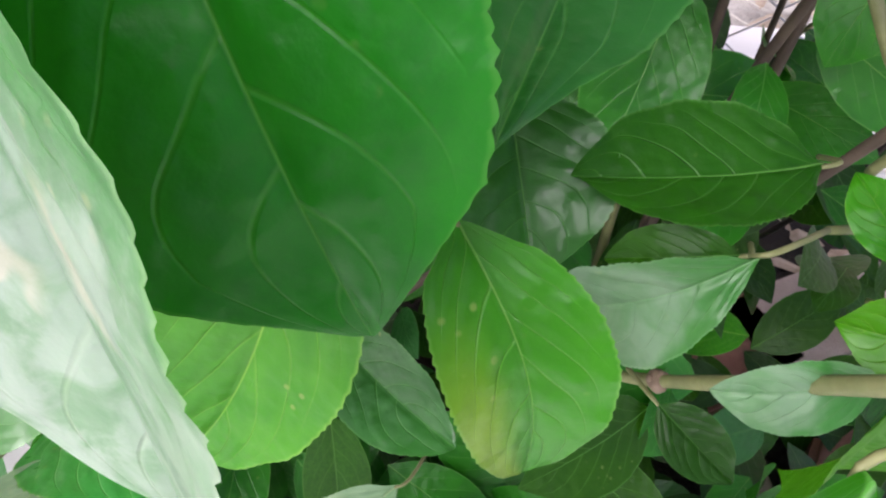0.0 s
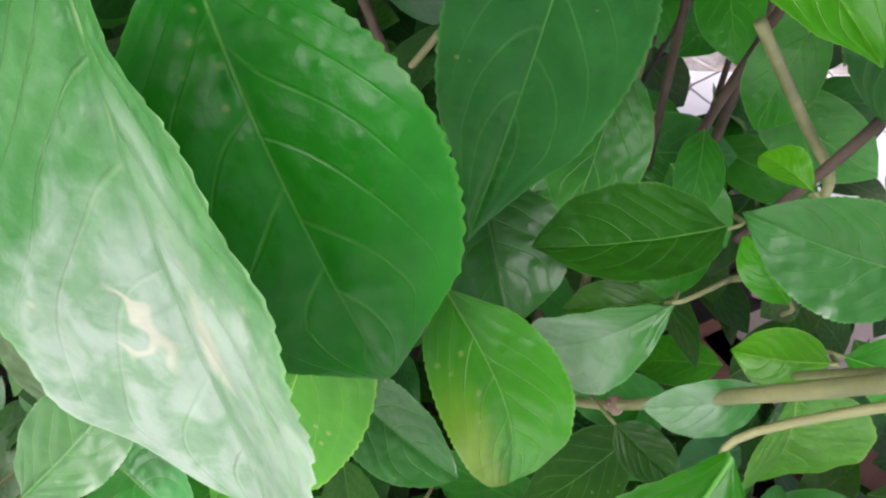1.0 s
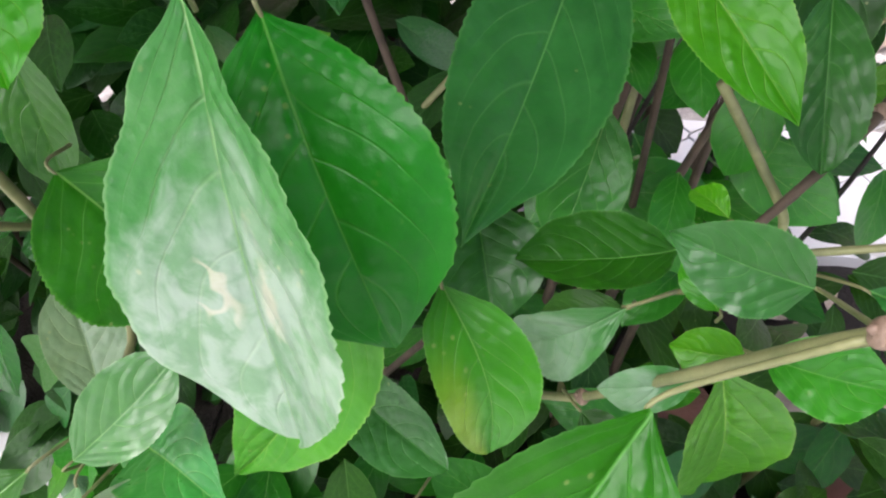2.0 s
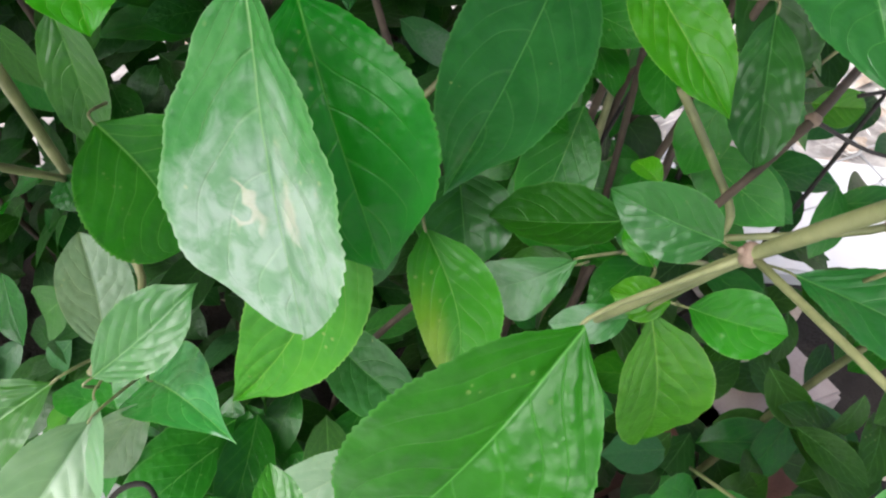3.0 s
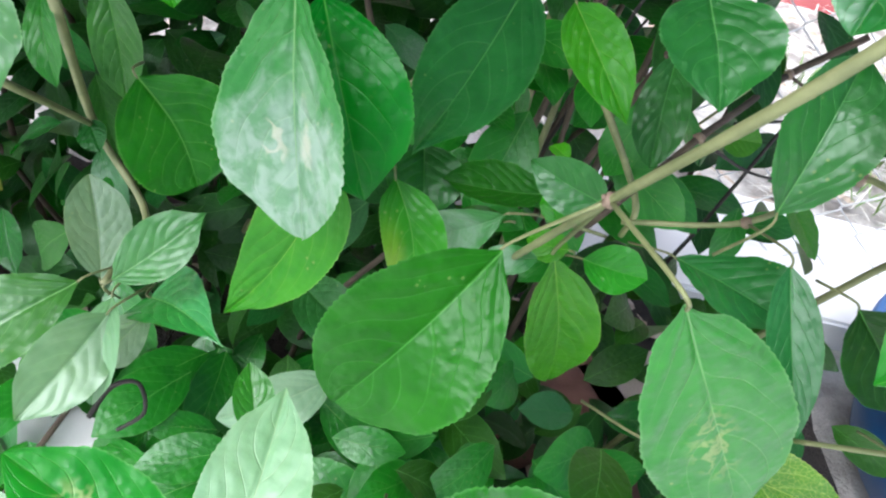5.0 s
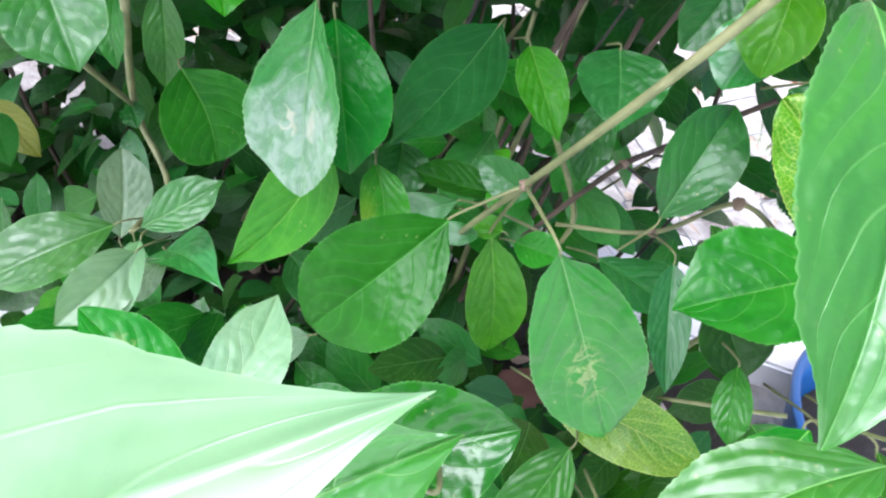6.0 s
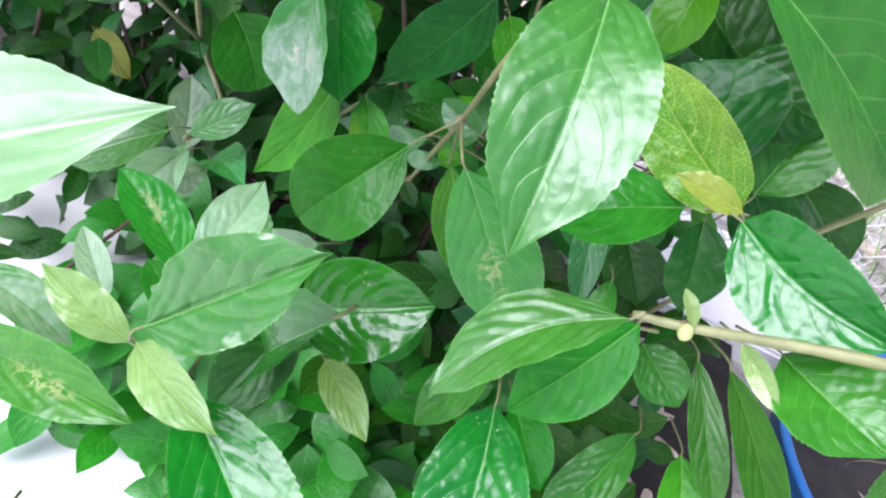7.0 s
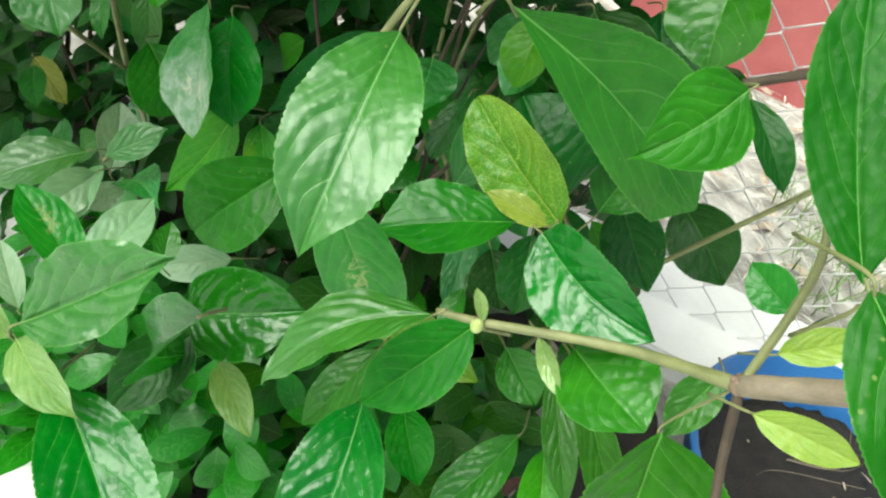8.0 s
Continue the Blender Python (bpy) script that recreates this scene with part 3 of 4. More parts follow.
leaf((0.0849, 0.0054, 0.4472), (0.0223, 0.0232, 0.4900), 0.0348, (0.498, -0.249, 0.831), "mined", "green leaf with pale wandering insect trails", bend=0.057, fold=0.304, peak=0.57, point=0.56, sway=0.021)
leaf((0.1022, -0.0696, 0.4942), (0.1739, -0.0483, 0.5733), 0.0507, (-0.318, -0.803, 0.505), "bright2", "", bend=-0.001, fold=0.407, peak=0.46, point=0.81, stalk=(0.0926, -0.0654, 0.4724), sway=-0.004, quilt=2.2)
leaf((0.1449, 0.0365, 0.4333), (0.2229, 0.0495, 0.4763), 0.0654, (-0.156, -0.830, 0.536), "gloss", "glossy deep green leaf", bend=0.061, fold=0.271, peak=0.43, point=0.17, sway=0.005, quilt=1.3)
leaf((0.1813, -0.0187, 0.5054), (0.1575, 0.1061, 0.3336), 0.0524, (-0.965, -0.258, -0.054), "gloss", "glossy deep green leaf", bend=0.196, fold=0.528, peak=0.3, point=0.45, sway=-0.115)
leaf((0.2310, 0.0164, 0.7042), (0.2397, -0.0713, 0.6326), 0.0543, (-0.025, -0.633, 0.773), "sheen", "green leaf with a broad silvery sheen", bend=0.147, fold=0.231, peak=0.51, point=0.67, sway=-0.014, stalk=(0.2351, 0.039, 0.7384))
leaf((0.3022, -0.0242, 0.5948), (0.2384, -0.0650, 0.5373), 0.0396, (-0.554, -0.251, 0.793), "sheen", "green leaf with a broad silvery sheen", bend=0.14, fold=0.18, peak=0.53, point=0.84, sway=0.044, stalk=(0.3023, -0.0209, 0.5948), quilt=1.5)
leaf((0.3468, 0.0870, 0.6047), (0.2668, 0.1091, 0.6458), 0.0479, (-0.126, -0.955, 0.268), "yellow", "yellowing leaf with a pale net of veins", bend=0.051, fold=0.318, peak=0.49, point=0.0, quilt=1.8, sway=-0.02, stalk=(0.3416, 0.0666, 0.6142))
leaf((0.3362, 0.0483, 0.6250), (0.2981, 0.0439, 0.6304), 0.0158, (0.180, -0.616, 0.767), "amber", "ragged yellow fading leaf", bend=0.056, fold=0.297, peak=0.5, point=0.45, quilt=1.6, stalk=(0.3416, 0.0666, 0.6142), sway=-0.008)
leaf((0.3342, 0.0374, 0.6264), (0.4043, -0.0066, 0.6273), 0.0474, (-0.506, -0.797, 0.329), "gloss", "glossy deep green leaf", bend=0.089, fold=0.521, peak=0.43, point=0.23, sway=0.064, stalk=(0.3416, 0.0666, 0.6142), quilt=1.25)
leaf((0.3213, 0.0820, 0.5953), (0.2492, 0.0460, 0.5732), 0.0522, (-0.118, -0.339, 0.933), "mid", "", bend=0.095, fold=0.26, peak=0.57, point=0.6, stalk=(0.3416, 0.0666, 0.6142), sway=-0.02)
leaf((0.3801, 0.0278, 0.7447), (0.3478, 0.0025, 0.7031), 0.0433, (0.140, -0.890, 0.433), "matte", "", bend=0.072, fold=0.1, peak=0.35, point=1.0, sway=-0.038, stalk=(0.3803, 0.0444, 0.7407))
leaf((0.2695, 0.0409, 0.7287), (0.4128, 0.1019, 0.6466), 0.0776, (0.570, -0.629, 0.528), "mid", "", bend=0.008, fold=0.316, peak=0.65, point=0.93, sway=-0.053, quilt=0.15)
leaf((0.4099, 0.2911, 0.5252), (0.4639, 0.2497, 0.4804), 0.0566, (-0.254, -0.843, 0.474), "dark", "green leaf coloured dark for its shade", bend=0.06, fold=0.3, peak=0.42, point=0.44, sway=0.002)
leaf((0.4900, 0.4349, 0.4809), (0.5666, 0.3908, 0.4365), 0.0745, (-0.299, -0.883, 0.362), "dark", "green leaf coloured dark for its shade", bend=0.095, fold=0.294, peak=0.47, point=0.47, sway=-0.038)
leaf((0.3476, 0.1404, 0.5938), (0.2908, 0.1626, 0.6359), 0.0911, (0.152, -0.775, 0.613), "dark", "green leaf coloured dark for its shade", bend=0.15, fold=0.3, peak=0.53, point=0.45, stalk=(0.3416, 0.0666, 0.6142))
leaf((0.0332, -0.1961, 0.6239), (0.1467, -0.1357, 0.6805), 0.0542, (-0.080, -0.598, 0.798), "sheenpale", "green leaf with silvery sheen whitened into its colour", bend=0.021, fold=0.287, peak=0.42, point=0.87, sway=0.011, quilt=0.35)
leaf((0.0940, -0.0656, 0.4716), (0.0418, -0.0638, 0.4955), 0.0238, (0.304, -0.634, 0.711), "young", "small young yellow-green leaf", bend=0.053, fold=0.295, peak=0.48, point=0.78, quilt=1.8, stalk=(0.0926, -0.0654, 0.4724), sway=-0.012)
leaf((0.0965, -0.0657, 0.4743), (0.1613, -0.0995, 0.4884), 0.0261, (-0.434, -0.526, 0.731), "young", "small young yellow-green leaf", bend=0.053, fold=0.294, peak=0.45, point=0.67, quilt=1.8, stalk=(0.0926, -0.0654, 0.4724), sway=0.024)
leaf((-0.0112, -0.0734, 0.4190), (0.1199, -0.1017, 0.4684), 0.0339, (-0.397, -0.525, 0.753), "mined", "green leaf with pale wandering insect trails", bend=0.063, fold=0.3, peak=0.56, point=0.61, quilt=1.8, sway=-0.003)
leaf((0.1319, -0.0734, 0.4670), (0.2324, -0.1488, 0.4436), 0.0561, (0.018, -0.274, 0.961), "gloss", "glossy deep green leaf", bend=0.008, fold=0.304, peak=0.51, point=0.49, sway=-0.016, quilt=1.0)
leaf((0.1210, -0.1793, 0.4943), (0.2081, -0.1580, 0.4963), 0.0287, (0.157, -0.708, 0.689), "mined", "green leaf with pale wandering insect trails", bend=0.06, fold=0.3, peak=0.48, point=0.45)
leaf((0.4199, 0.1592, 0.3400), (0.3760, 0.0852, 0.2724), 0.0451, (-0.278, -0.553, 0.786), "mid", "", bend=0.052, fold=0.293, peak=0.53, point=0.46, sway=-0.041)
leaf((0.2845, 0.0378, 0.4346), (0.2982, -0.0556, 0.3540), 0.0682, (-0.167, -0.658, 0.734), "gloss", "glossy deep green leaf", bend=0.145, fold=0.351, peak=0.5, point=0.53, sway=-0.051)
leaf((0.3276, 0.0416, 0.5411), (0.2851, 0.0003, 0.4759), 0.0461, (-0.079, -0.818, 0.570), "matte", "", bend=0.074, fold=0.314, peak=0.48, point=0.49, stalk=(0.3239, -0.0229, 0.6027), sway=-0.009)
leaf((0.2746, 0.1067, 0.4136), (0.2468, 0.0593, 0.3473), 0.0370, (-0.321, -0.702, 0.635), "mid", "", bend=0.045, fold=0.288, peak=0.47, point=0.49, sway=-0.022)
leaf((0.1683, 0.0570, 0.3739), (0.2208, 0.0154, 0.3665), 0.0281, (-0.231, -0.443, 0.866), "young", "small young yellow-green leaf", bend=0.058, fold=0.297, peak=0.46, point=0.4, quilt=1.8, sway=-0.011)
leaf((0.4273, -0.0298, 0.5966), (0.4389, -0.0651, 0.5187), 0.1031, (0.488, -0.765, 0.420), "matte", "", bend=0.066, fold=0.222, peak=0.46, point=0.72, sway=-0.014, stalk=(0.4265, -0.0537, 0.6619))
leaf((0.1816, 0.1627, 0.4961), (0.1560, 0.1623, 0.4890), 0.0139, (-0.103, -0.900, 0.425), "grey", "", bend=0.15, fold=0.3, peak=0.53, point=0.45)
leaf((0.1583, 0.1788, 0.4560), (0.1748, 0.1659, 0.4475), 0.0136, (-0.106, -0.642, 0.759), "dark", "green leaf coloured dark for its shade", bend=0.06, fold=0.3, peak=0.46, point=0.45)
leaf((0.2040, 0.1758, 0.4917), (0.2274, 0.1544, 0.5053), 0.0224, (-0.715, -0.435, 0.547), "mid", "", bend=0.06, fold=0.3, peak=0.62, point=0.45)
leaf((0.2758, 0.2466, 0.4546), (0.3245, 0.1900, 0.4709), 0.0473, (-0.410, -0.091, 0.908), "blue", "", bend=0.066, fold=0.294, peak=0.7, point=0.57, sway=0.013)
leaf((-0.0917, 0.1837, 0.5532), (-0.0530, 0.1555, 0.5147), 0.0540, (0.097, -0.754, 0.650), "sheen", "green leaf with a broad silvery sheen", bend=0.06, fold=0.3, peak=0.55, point=0.75)
leaf((-0.0883, 0.2607, 0.5157), (-0.0698, 0.2312, 0.4777), 0.0186, (-0.085, -0.806, 0.586), "mid", "", bend=0.1, fold=0.3, peak=0.54, point=0.45)
leaf((0.3761, 0.0038, 0.5924), (0.4165, -0.0377, 0.6006), 0.0526, (-0.481, -0.307, 0.821), "mid", "", bend=0.06, fold=0.3, peak=0.55, point=0.45)
leaf((0.2571, 0.3838, 0.5558), (0.2745, 0.3346, 0.4967), 0.0441, (-0.124, -0.780, 0.613), "dark", "green leaf coloured dark for its shade", bend=0.1, fold=0.3, peak=0.55, point=0.45)
leaf((0.3495, 0.4460, 0.4408), (0.3852, 0.4448, 0.4426), 0.0268, (-0.047, -0.953, 0.300), "bright", "", bend=0.1, fold=0.3, peak=0.50, point=0.45)
leaf((0.2171, 0.2086, 0.6100), (0.2255, 0.1649, 0.5832), 0.0480, (-0.119, -0.767, 0.631), "blue", "", bend=0.06, fold=0.3, peak=0.45, point=0.6)
leaf((0.2726, 0.1738, 0.5394), (0.2922, 0.2159, 0.6014), 0.0434, (0.006, -0.828, 0.561), "blue", "", bend=0.15, fold=0.3, peak=0.53, point=0.45)
leaf((0.1822, 0.1802, 0.5369), (0.1751, 0.1911, 0.5375), 0.0092, (-0.225, -0.203, 0.953), "bright", "", bend=0.1, fold=0.3, peak=0.62, point=0.45)
leaf((0.3981, 0.1194, 0.4757), (0.4482, 0.0488, 0.4174), 0.0251, (-0.189, -0.702, 0.687), "mid", "", bend=0.06, fold=0.3, peak=0.56, point=0.45)
leaf((0.4078, 0.0958, 0.4985), (0.4819, 0.0304, 0.4307), 0.0287, (-0.136, -0.783, 0.606), "matte", "", bend=0.02, fold=0.3, peak=0.56, point=0.45)
leaf((0.3564, -0.0010, 0.5916), (0.3770, -0.0289, 0.5860), 0.0113, (-0.678, -0.588, 0.441), "young", "small young yellow-green leaf", bend=0.06, fold=0.3, peak=0.50, point=0.45, quilt=1.8)
leaf((0.4259, 0.0949, 0.4091), (0.4437, 0.0394, 0.3679), 0.0371, (-0.051, -0.606, 0.794), "bright", "", bend=0.1, fold=0.3, peak=0.50, point=0.45)
leaf((0.3143, 0.1180, 0.3510), (0.3532, 0.0656, 0.3358), 0.0403, (-0.213, -0.416, 0.884), "matte", "", bend=0.06, fold=0.3, peak=0.49, point=0.45)
leaf((0.4226, -0.0736, 0.7353), (0.3799, -0.0122, 0.8132), 0.0350, (-0.248, -0.822, 0.512), "deep", "", bend=0.02, fold=0.3, peak=0.52, point=0.45)
leaf((0.4309, -0.0485, 0.6802), (0.4576, -0.0398, 0.6995), 0.0150, (-0.269, -0.684, 0.678), "amber", "ragged yellow fading leaf", bend=0.06, fold=0.3, peak=0.47, point=0.45)
leaf((0.4292, -0.0699, 0.6644), (0.4686, -0.0773, 0.6717), 0.0163, (-0.242, -0.875, 0.419), "amber", "ragged yellow fading leaf", bend=0.06, fold=0.3, peak=0.50, point=0.45)
leaf((-0.0445, -0.0276, 0.4050), (0.0317, -0.0304, 0.3837), 0.0317, (0.260, -0.157, 0.953), "grey", "", bend=0.15, fold=0.3, peak=0.47, point=0.45)
leaf((-0.0046, 0.0524, 0.3241), (-0.0471, 0.0809, 0.3565), 0.0242, (0.255, -0.534, 0.806), "pale", "pale lightened green leaf", bend=0.06, fold=0.3, peak=0.50, point=0.45)
leaf((0.1369, 0.0724, 0.3700), (0.1100, 0.0102, 0.3197), 0.0506, (0.262, -0.672, 0.692), "dark", "green leaf coloured dark for its shade", bend=0.06, fold=0.3, peak=0.45, point=0.45)
leaf((0.4834, 0.0705, 0.6306), (0.4532, 0.0868, 0.6396), 0.0266, (-0.312, -0.833, 0.458), "mid", "", bend=0.06, fold=0.3, peak=0.50, point=0.45)
leaf((0.4050, 0.1168, 0.7140), (0.4419, 0.0873, 0.6847), 0.0222, (0.029, -0.687, 0.727), "dark", "green leaf coloured dark for its shade", bend=0.1, fold=0.3, peak=0.53, point=0.45)
leaf((0.3741, 0.1737, 0.7642), (0.3795, 0.1378, 0.7103), 0.0585, (-0.483, -0.751, 0.451), "mid", "", bend=0.15, fold=0.3, peak=0.62, point=0.45)
leaf((0.2820, 0.2169, 0.6772), (0.2816, 0.1830, 0.6294), 0.0381, (-0.440, -0.731, 0.522), "bright", "", bend=0.15, fold=0.3, peak=0.62, point=0.45)
leaf((0.1933, 0.1652, 0.5026), (0.1747, 0.1708, 0.4993), 0.0150, (-0.327, -0.710, 0.624), "bright", "", bend=0.06, fold=0.3, peak=0.45, point=0.45)
leaf((0.1899, 0.1818, 0.5024), (0.1807, 0.1957, 0.5104), 0.0104, (-0.566, -0.661, 0.493), "bright", "", bend=0.15, fold=0.3, peak=0.49, point=0.45)
leaf((0.4065, -0.1072, 0.7516), (0.4510, -0.1465, 0.7096), 0.0349, (-0.240, -0.823, 0.515), "deep", "", bend=0.15, fold=0.3, peak=0.45, point=0.45)
leaf((0.2971, 0.1814, 0.5121), (0.3117, 0.1244, 0.4613), 0.0249, (-0.190, -0.680, 0.708), "blue", "", bend=0.02, fold=0.3, peak=0.46, point=0.45)
leaf((0.2611, 0.1425, 0.4167), (0.3570, 0.1117, 0.4260), 0.0445, (-0.310, -0.822, 0.477), "yellow", "yellowing leaf with a pale net of veins", bend=0.1, fold=0.3, peak=0.45, point=0.45)
leaf((0.3119, 0.0862, 0.5268), (0.3156, 0.0577, 0.5023), 0.0181, (-0.433, -0.618, 0.656), "mid", "", bend=0.06, fold=0.3, peak=0.55, point=0.45)
leaf((-0.0109, 0.1965, 0.3657), (-0.0276, 0.1659, 0.3457), 0.0261, (0.170, -0.604, 0.779), "pale", "pale lightened green leaf", bend=0.06, fold=0.3, peak=0.62, point=0.45)
leaf((-0.0198, 0.1725, 0.3981), (-0.0129, 0.1280, 0.3647), 0.0247, (-0.111, -0.608, 0.786), "sheenpale", "green leaf with silvery sheen whitened into its colour", bend=0.15, fold=0.3, peak=0.56, point=0.45)
leaf((0.0982, 0.2162, 0.3192), (0.0333, 0.1828, 0.2963), 0.0367, (0.177, -0.767, 0.617), "pale", "pale lightened green leaf", bend=0.15, fold=0.3, peak=0.50, point=0.45)
leaf((0.0713, 0.1324, 0.3600), (0.0567, 0.1627, 0.3818), 0.0224, (0.253, -0.482, 0.839), "mid", "", bend=0.06, fold=0.3, peak=0.48, point=0.45)
leaf((0.4690, 0.0516, 0.5814), (0.4534, 0.0209, 0.5478), 0.0269, (-0.261, -0.649, 0.715), "mid", "", bend=0.06, fold=0.3, peak=0.44, point=0.45)
leaf((0.2712, 0.2651, 0.6569), (0.2554, 0.2408, 0.6125), 0.0398, (0.117, -0.888, 0.444), "blue", "", bend=0.06, fold=0.3, peak=0.56, point=0.45)
leaf((0.3349, 0.0857, 0.5910), (0.3474, 0.0614, 0.5463), 0.0367, (0.191, -0.839, 0.510), "dark", "green leaf coloured dark for its shade", bend=0.1, fold=0.3, peak=0.48, point=0.45)
leaf((0.3187, 0.1554, 0.5159), (0.3447, 0.1258, 0.4902), 0.0423, (-0.157, -0.723, 0.673), "dark", "green leaf coloured dark for its shade", bend=0.06, fold=0.3, peak=0.55, point=0.45)
leaf((0.3625, 0.1198, 0.4646), (0.3999, 0.0925, 0.4511), 0.0361, (-0.225, -0.660, 0.716), "mid", "", bend=0.06, fold=0.3, peak=0.52, point=0.45)
leaf((0.2950, 0.2320, 0.6587), (0.2768, 0.2063, 0.6098), 0.0408, (-0.610, -0.585, 0.534), "bright2", "", bend=0.1, fold=0.3, peak=0.62, point=0.45)
leaf((0.0014, 0.1980, 0.5913), (0.0159, 0.1699, 0.5670), 0.0300, (0.100, -0.700, 0.700), "bright", "", bend=0.06, fold=0.25, peak=0.5, point=0.5)
leaf((-0.2736, 0.3935, 0.2970), (-0.2086, 0.3685, 0.2730), 0.0340, (0.250, -0.800, 0.500), "ochre", "dull olive-yellow dying leaf", bend=0.1, fold=0.25, peak=0.5, point=0.4)
leaf((0.3759, 0.1700, 0.5765), (0.3944, 0.2100, 0.6369), 0.0550, (-0.2, -0.8, 0.55), "mid", "", bend=0.08, fold=0.28, peak=0.5, point=0.4)
leaf((0.3086, 0.2400, 0.6823), (0.3611, 0.2200, 0.6407), 0.0620, (-0.3, -0.8, 0.5), "dark", "green leaf coloured dark for its shade", bend=0.08, fold=0.28, peak=0.5, point=0.4)
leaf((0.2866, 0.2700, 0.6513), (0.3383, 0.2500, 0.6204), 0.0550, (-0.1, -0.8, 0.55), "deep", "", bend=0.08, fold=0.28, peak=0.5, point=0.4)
leaf((0.3560, 0.3000, 0.6865), (0.3953, 0.2700, 0.6241), 0.0650, (0.1, -0.8, 0.5), "dark", "green leaf coloured dark for its shade", bend=0.08, fold=0.28, peak=0.5, point=0.4)
leaf((0.3227, 0.2000, 0.6323), (0.3947, 0.1900, 0.6280), 0.0620, (-0.1, -0.75, 0.6), "dark", "green leaf coloured dark for its shade", bend=0.08, fold=0.28, peak=0.5, point=0.4)
leaf((-0.0808, 0.3100, 0.5046), (-0.0620, 0.2900, 0.4411), 0.0300, (0.050, -0.850, 0.500), "mid", "", bend=0.05, fold=0.28, peak=0.5, point=0.4)
leaf((-0.0926, 0.3000, 0.4117), (-0.0786, 0.2850, 0.4015), 0.0200, (0.050, -0.850, 0.500), "dark", "green leaf coloured dark for its shade", bend=0.05, fold=0.28, peak=0.5, point=0.4)


# ---- stems ----
def branch(points, material, r0, r1, label=""):
    line = smooth_line(points, 7)
    n = len(line)
    bm = bmesh.new()
    home = Vector(line[0])
    rng = random.Random(round(home.x * 1e4))
    tube_into(bm, [p - home for p in line], [(r0 + (r1 - r0) * i / n) * rng.uniform(0.94, 1.06) for i in range(n)], 12)
    return part("branch", bm, material, shrub, label, SHRUB_INV @ Matrix.Translation(home))


def knuckle(place, radius):
    """The swollen reddish joint of a stem, with two bud scars."""
    bm = bmesh.new()
    bmesh.ops.create_icosphere(bm, subdivisions=3, radius=radius)
    for v in bm.verts:
        v.co *= 1 + 0.22 * noise.noise(v.co * 380 + Vector(place) * 50)
        v.co.z *= 1.15
    for side in (-1, 1):
        bmesh.ops.create_icosphere(bm, subdivisions=2, radius=radius * 0.4, matrix=Matrix.Translation((side * radius * 0.85, 0, radius * 0.3)))
    return part("stem_joint", bm, NODE, shrub, "swollen reddish stem joint", SHRUB_INV @ Matrix.Translation(place))


branch([(0.2345, 0.0400, 0.7350), (0.2180, 0.0440, 0.6900), (0.2030, 0.0650, 0.6400), (0.1870, 0.1210, 0.5610), (0.1735, 0.1535, 0.5075), (0.1600, 0.1860, 0.4540), (0.1500, 0.2000, 0.4350)], STEM, 0.0021, 0.0014)
branch([(0.3023, -0.0209, 0.5948), (0.3239, -0.0229, 0.6027), (0.3888, -0.0201, 0.6249), (0.4265, -0.0537, 0.6619)], STEM, 0.0016, 0.0034)
branch([(0.4265, -0.0537, 0.6619), (0.4645, -0.0785, 0.7103)], BARK, 0.0046, 0.0054)
branch([(0.4265, -0.0537, 0.6619), (0.4276, -0.0407, 0.6949), (0.4241, -0.0335, 0.7205), (0.4100, -0.0273, 0.7452), (0.3880, -0.0140, 0.7793)], STEM, 0.0020, 0.0016)
branch([(0.4265, -0.0537, 0.6619), (0.4388, -0.0677, 0.6272), (0.4480, -0.0845, 0.6053)], TWIG, 0.0022, 0.0020)
branch([(-0.0738, 0.2440, 0.5223), (-0.0911, 0.3056, 0.4053), (-0.0484, 0.2790, 0.3625), (-0.0394, 0.2011, 0.3754)], STEM, 0.0030, 0.0020)
branch([(-0.0811, 0.1990, 0.4967), (-0.0911, 0.3056, 0.4053)], STEM, 0.0022, 0.0020)
branch([(0.1815, 0.1945, 0.4969), (0.2239, 0.2187, 0.4770)], STEM, 0.0009, 0.0011)
branch([(0.3900, 0.4000, 0.5560), (0.3541, 0.3999, 0.5181), (0.3080, 0.3380, 0.5120), (0.2700, 0.2820, 0.5130), (0.2470, 0.2750, 0.4760), (0.2280, 0.2850, 0.4250)], TWIG, 0.0026, 0.0019)
branch([(0.2700, 0.2820, 0.5130), (0.3150, 0.3020, 0.4900), (0.3500, 0.3150, 0.4830)], DARKTWIG, 0.0011, 0.0008)
branch([(0.2880, 0.2900, 0.5230), (0.3420, 0.3050, 0.5330)], DARKTWIG, 0.0010, 0.0008)
branch([(0.3541, 0.3999, 0.5181), (0.3950, 0.4150, 0.5000)], TWIG, 0.0012, 0.0010)
branch([(0.2190, 0.3100, 0.5060), (0.2503, 0.3147, 0.4638), (0.2600, 0.2950, 0.4480), (0.2620, 0.3050, 0.4200)], STEM, 0.0024, 0.0020)
branch([(0.2379, 0.2468, 0.4693), (0.2968, 0.2363, 0.4950), (0.3373, 0.2386, 0.5348), (0.3704, 0.2072, 0.5309)], STEM, 0.0016, 0.0018)
branch([(0.2351, 0.0390, 0.7384), (0.2312, 0.0307, 0.7197)], STEM, 0.0024, 0.0018)
branch([(0.3145, 0.1330, 0.4491), (0.3571, 0.0954, 0.4995)], STEM, 0.0011, 0.0015)
branch([(-0.0334, 0.1566, 0.3081), (-0.0273, 0.1754, 0.3160), (-0.0124, 0.1782, 0.3210), (-0.0051, 0.1677, 0.3089), (-0.0184, 0.1595, 0.2974)], DARKTWIG, 0.0016, 0.0012)
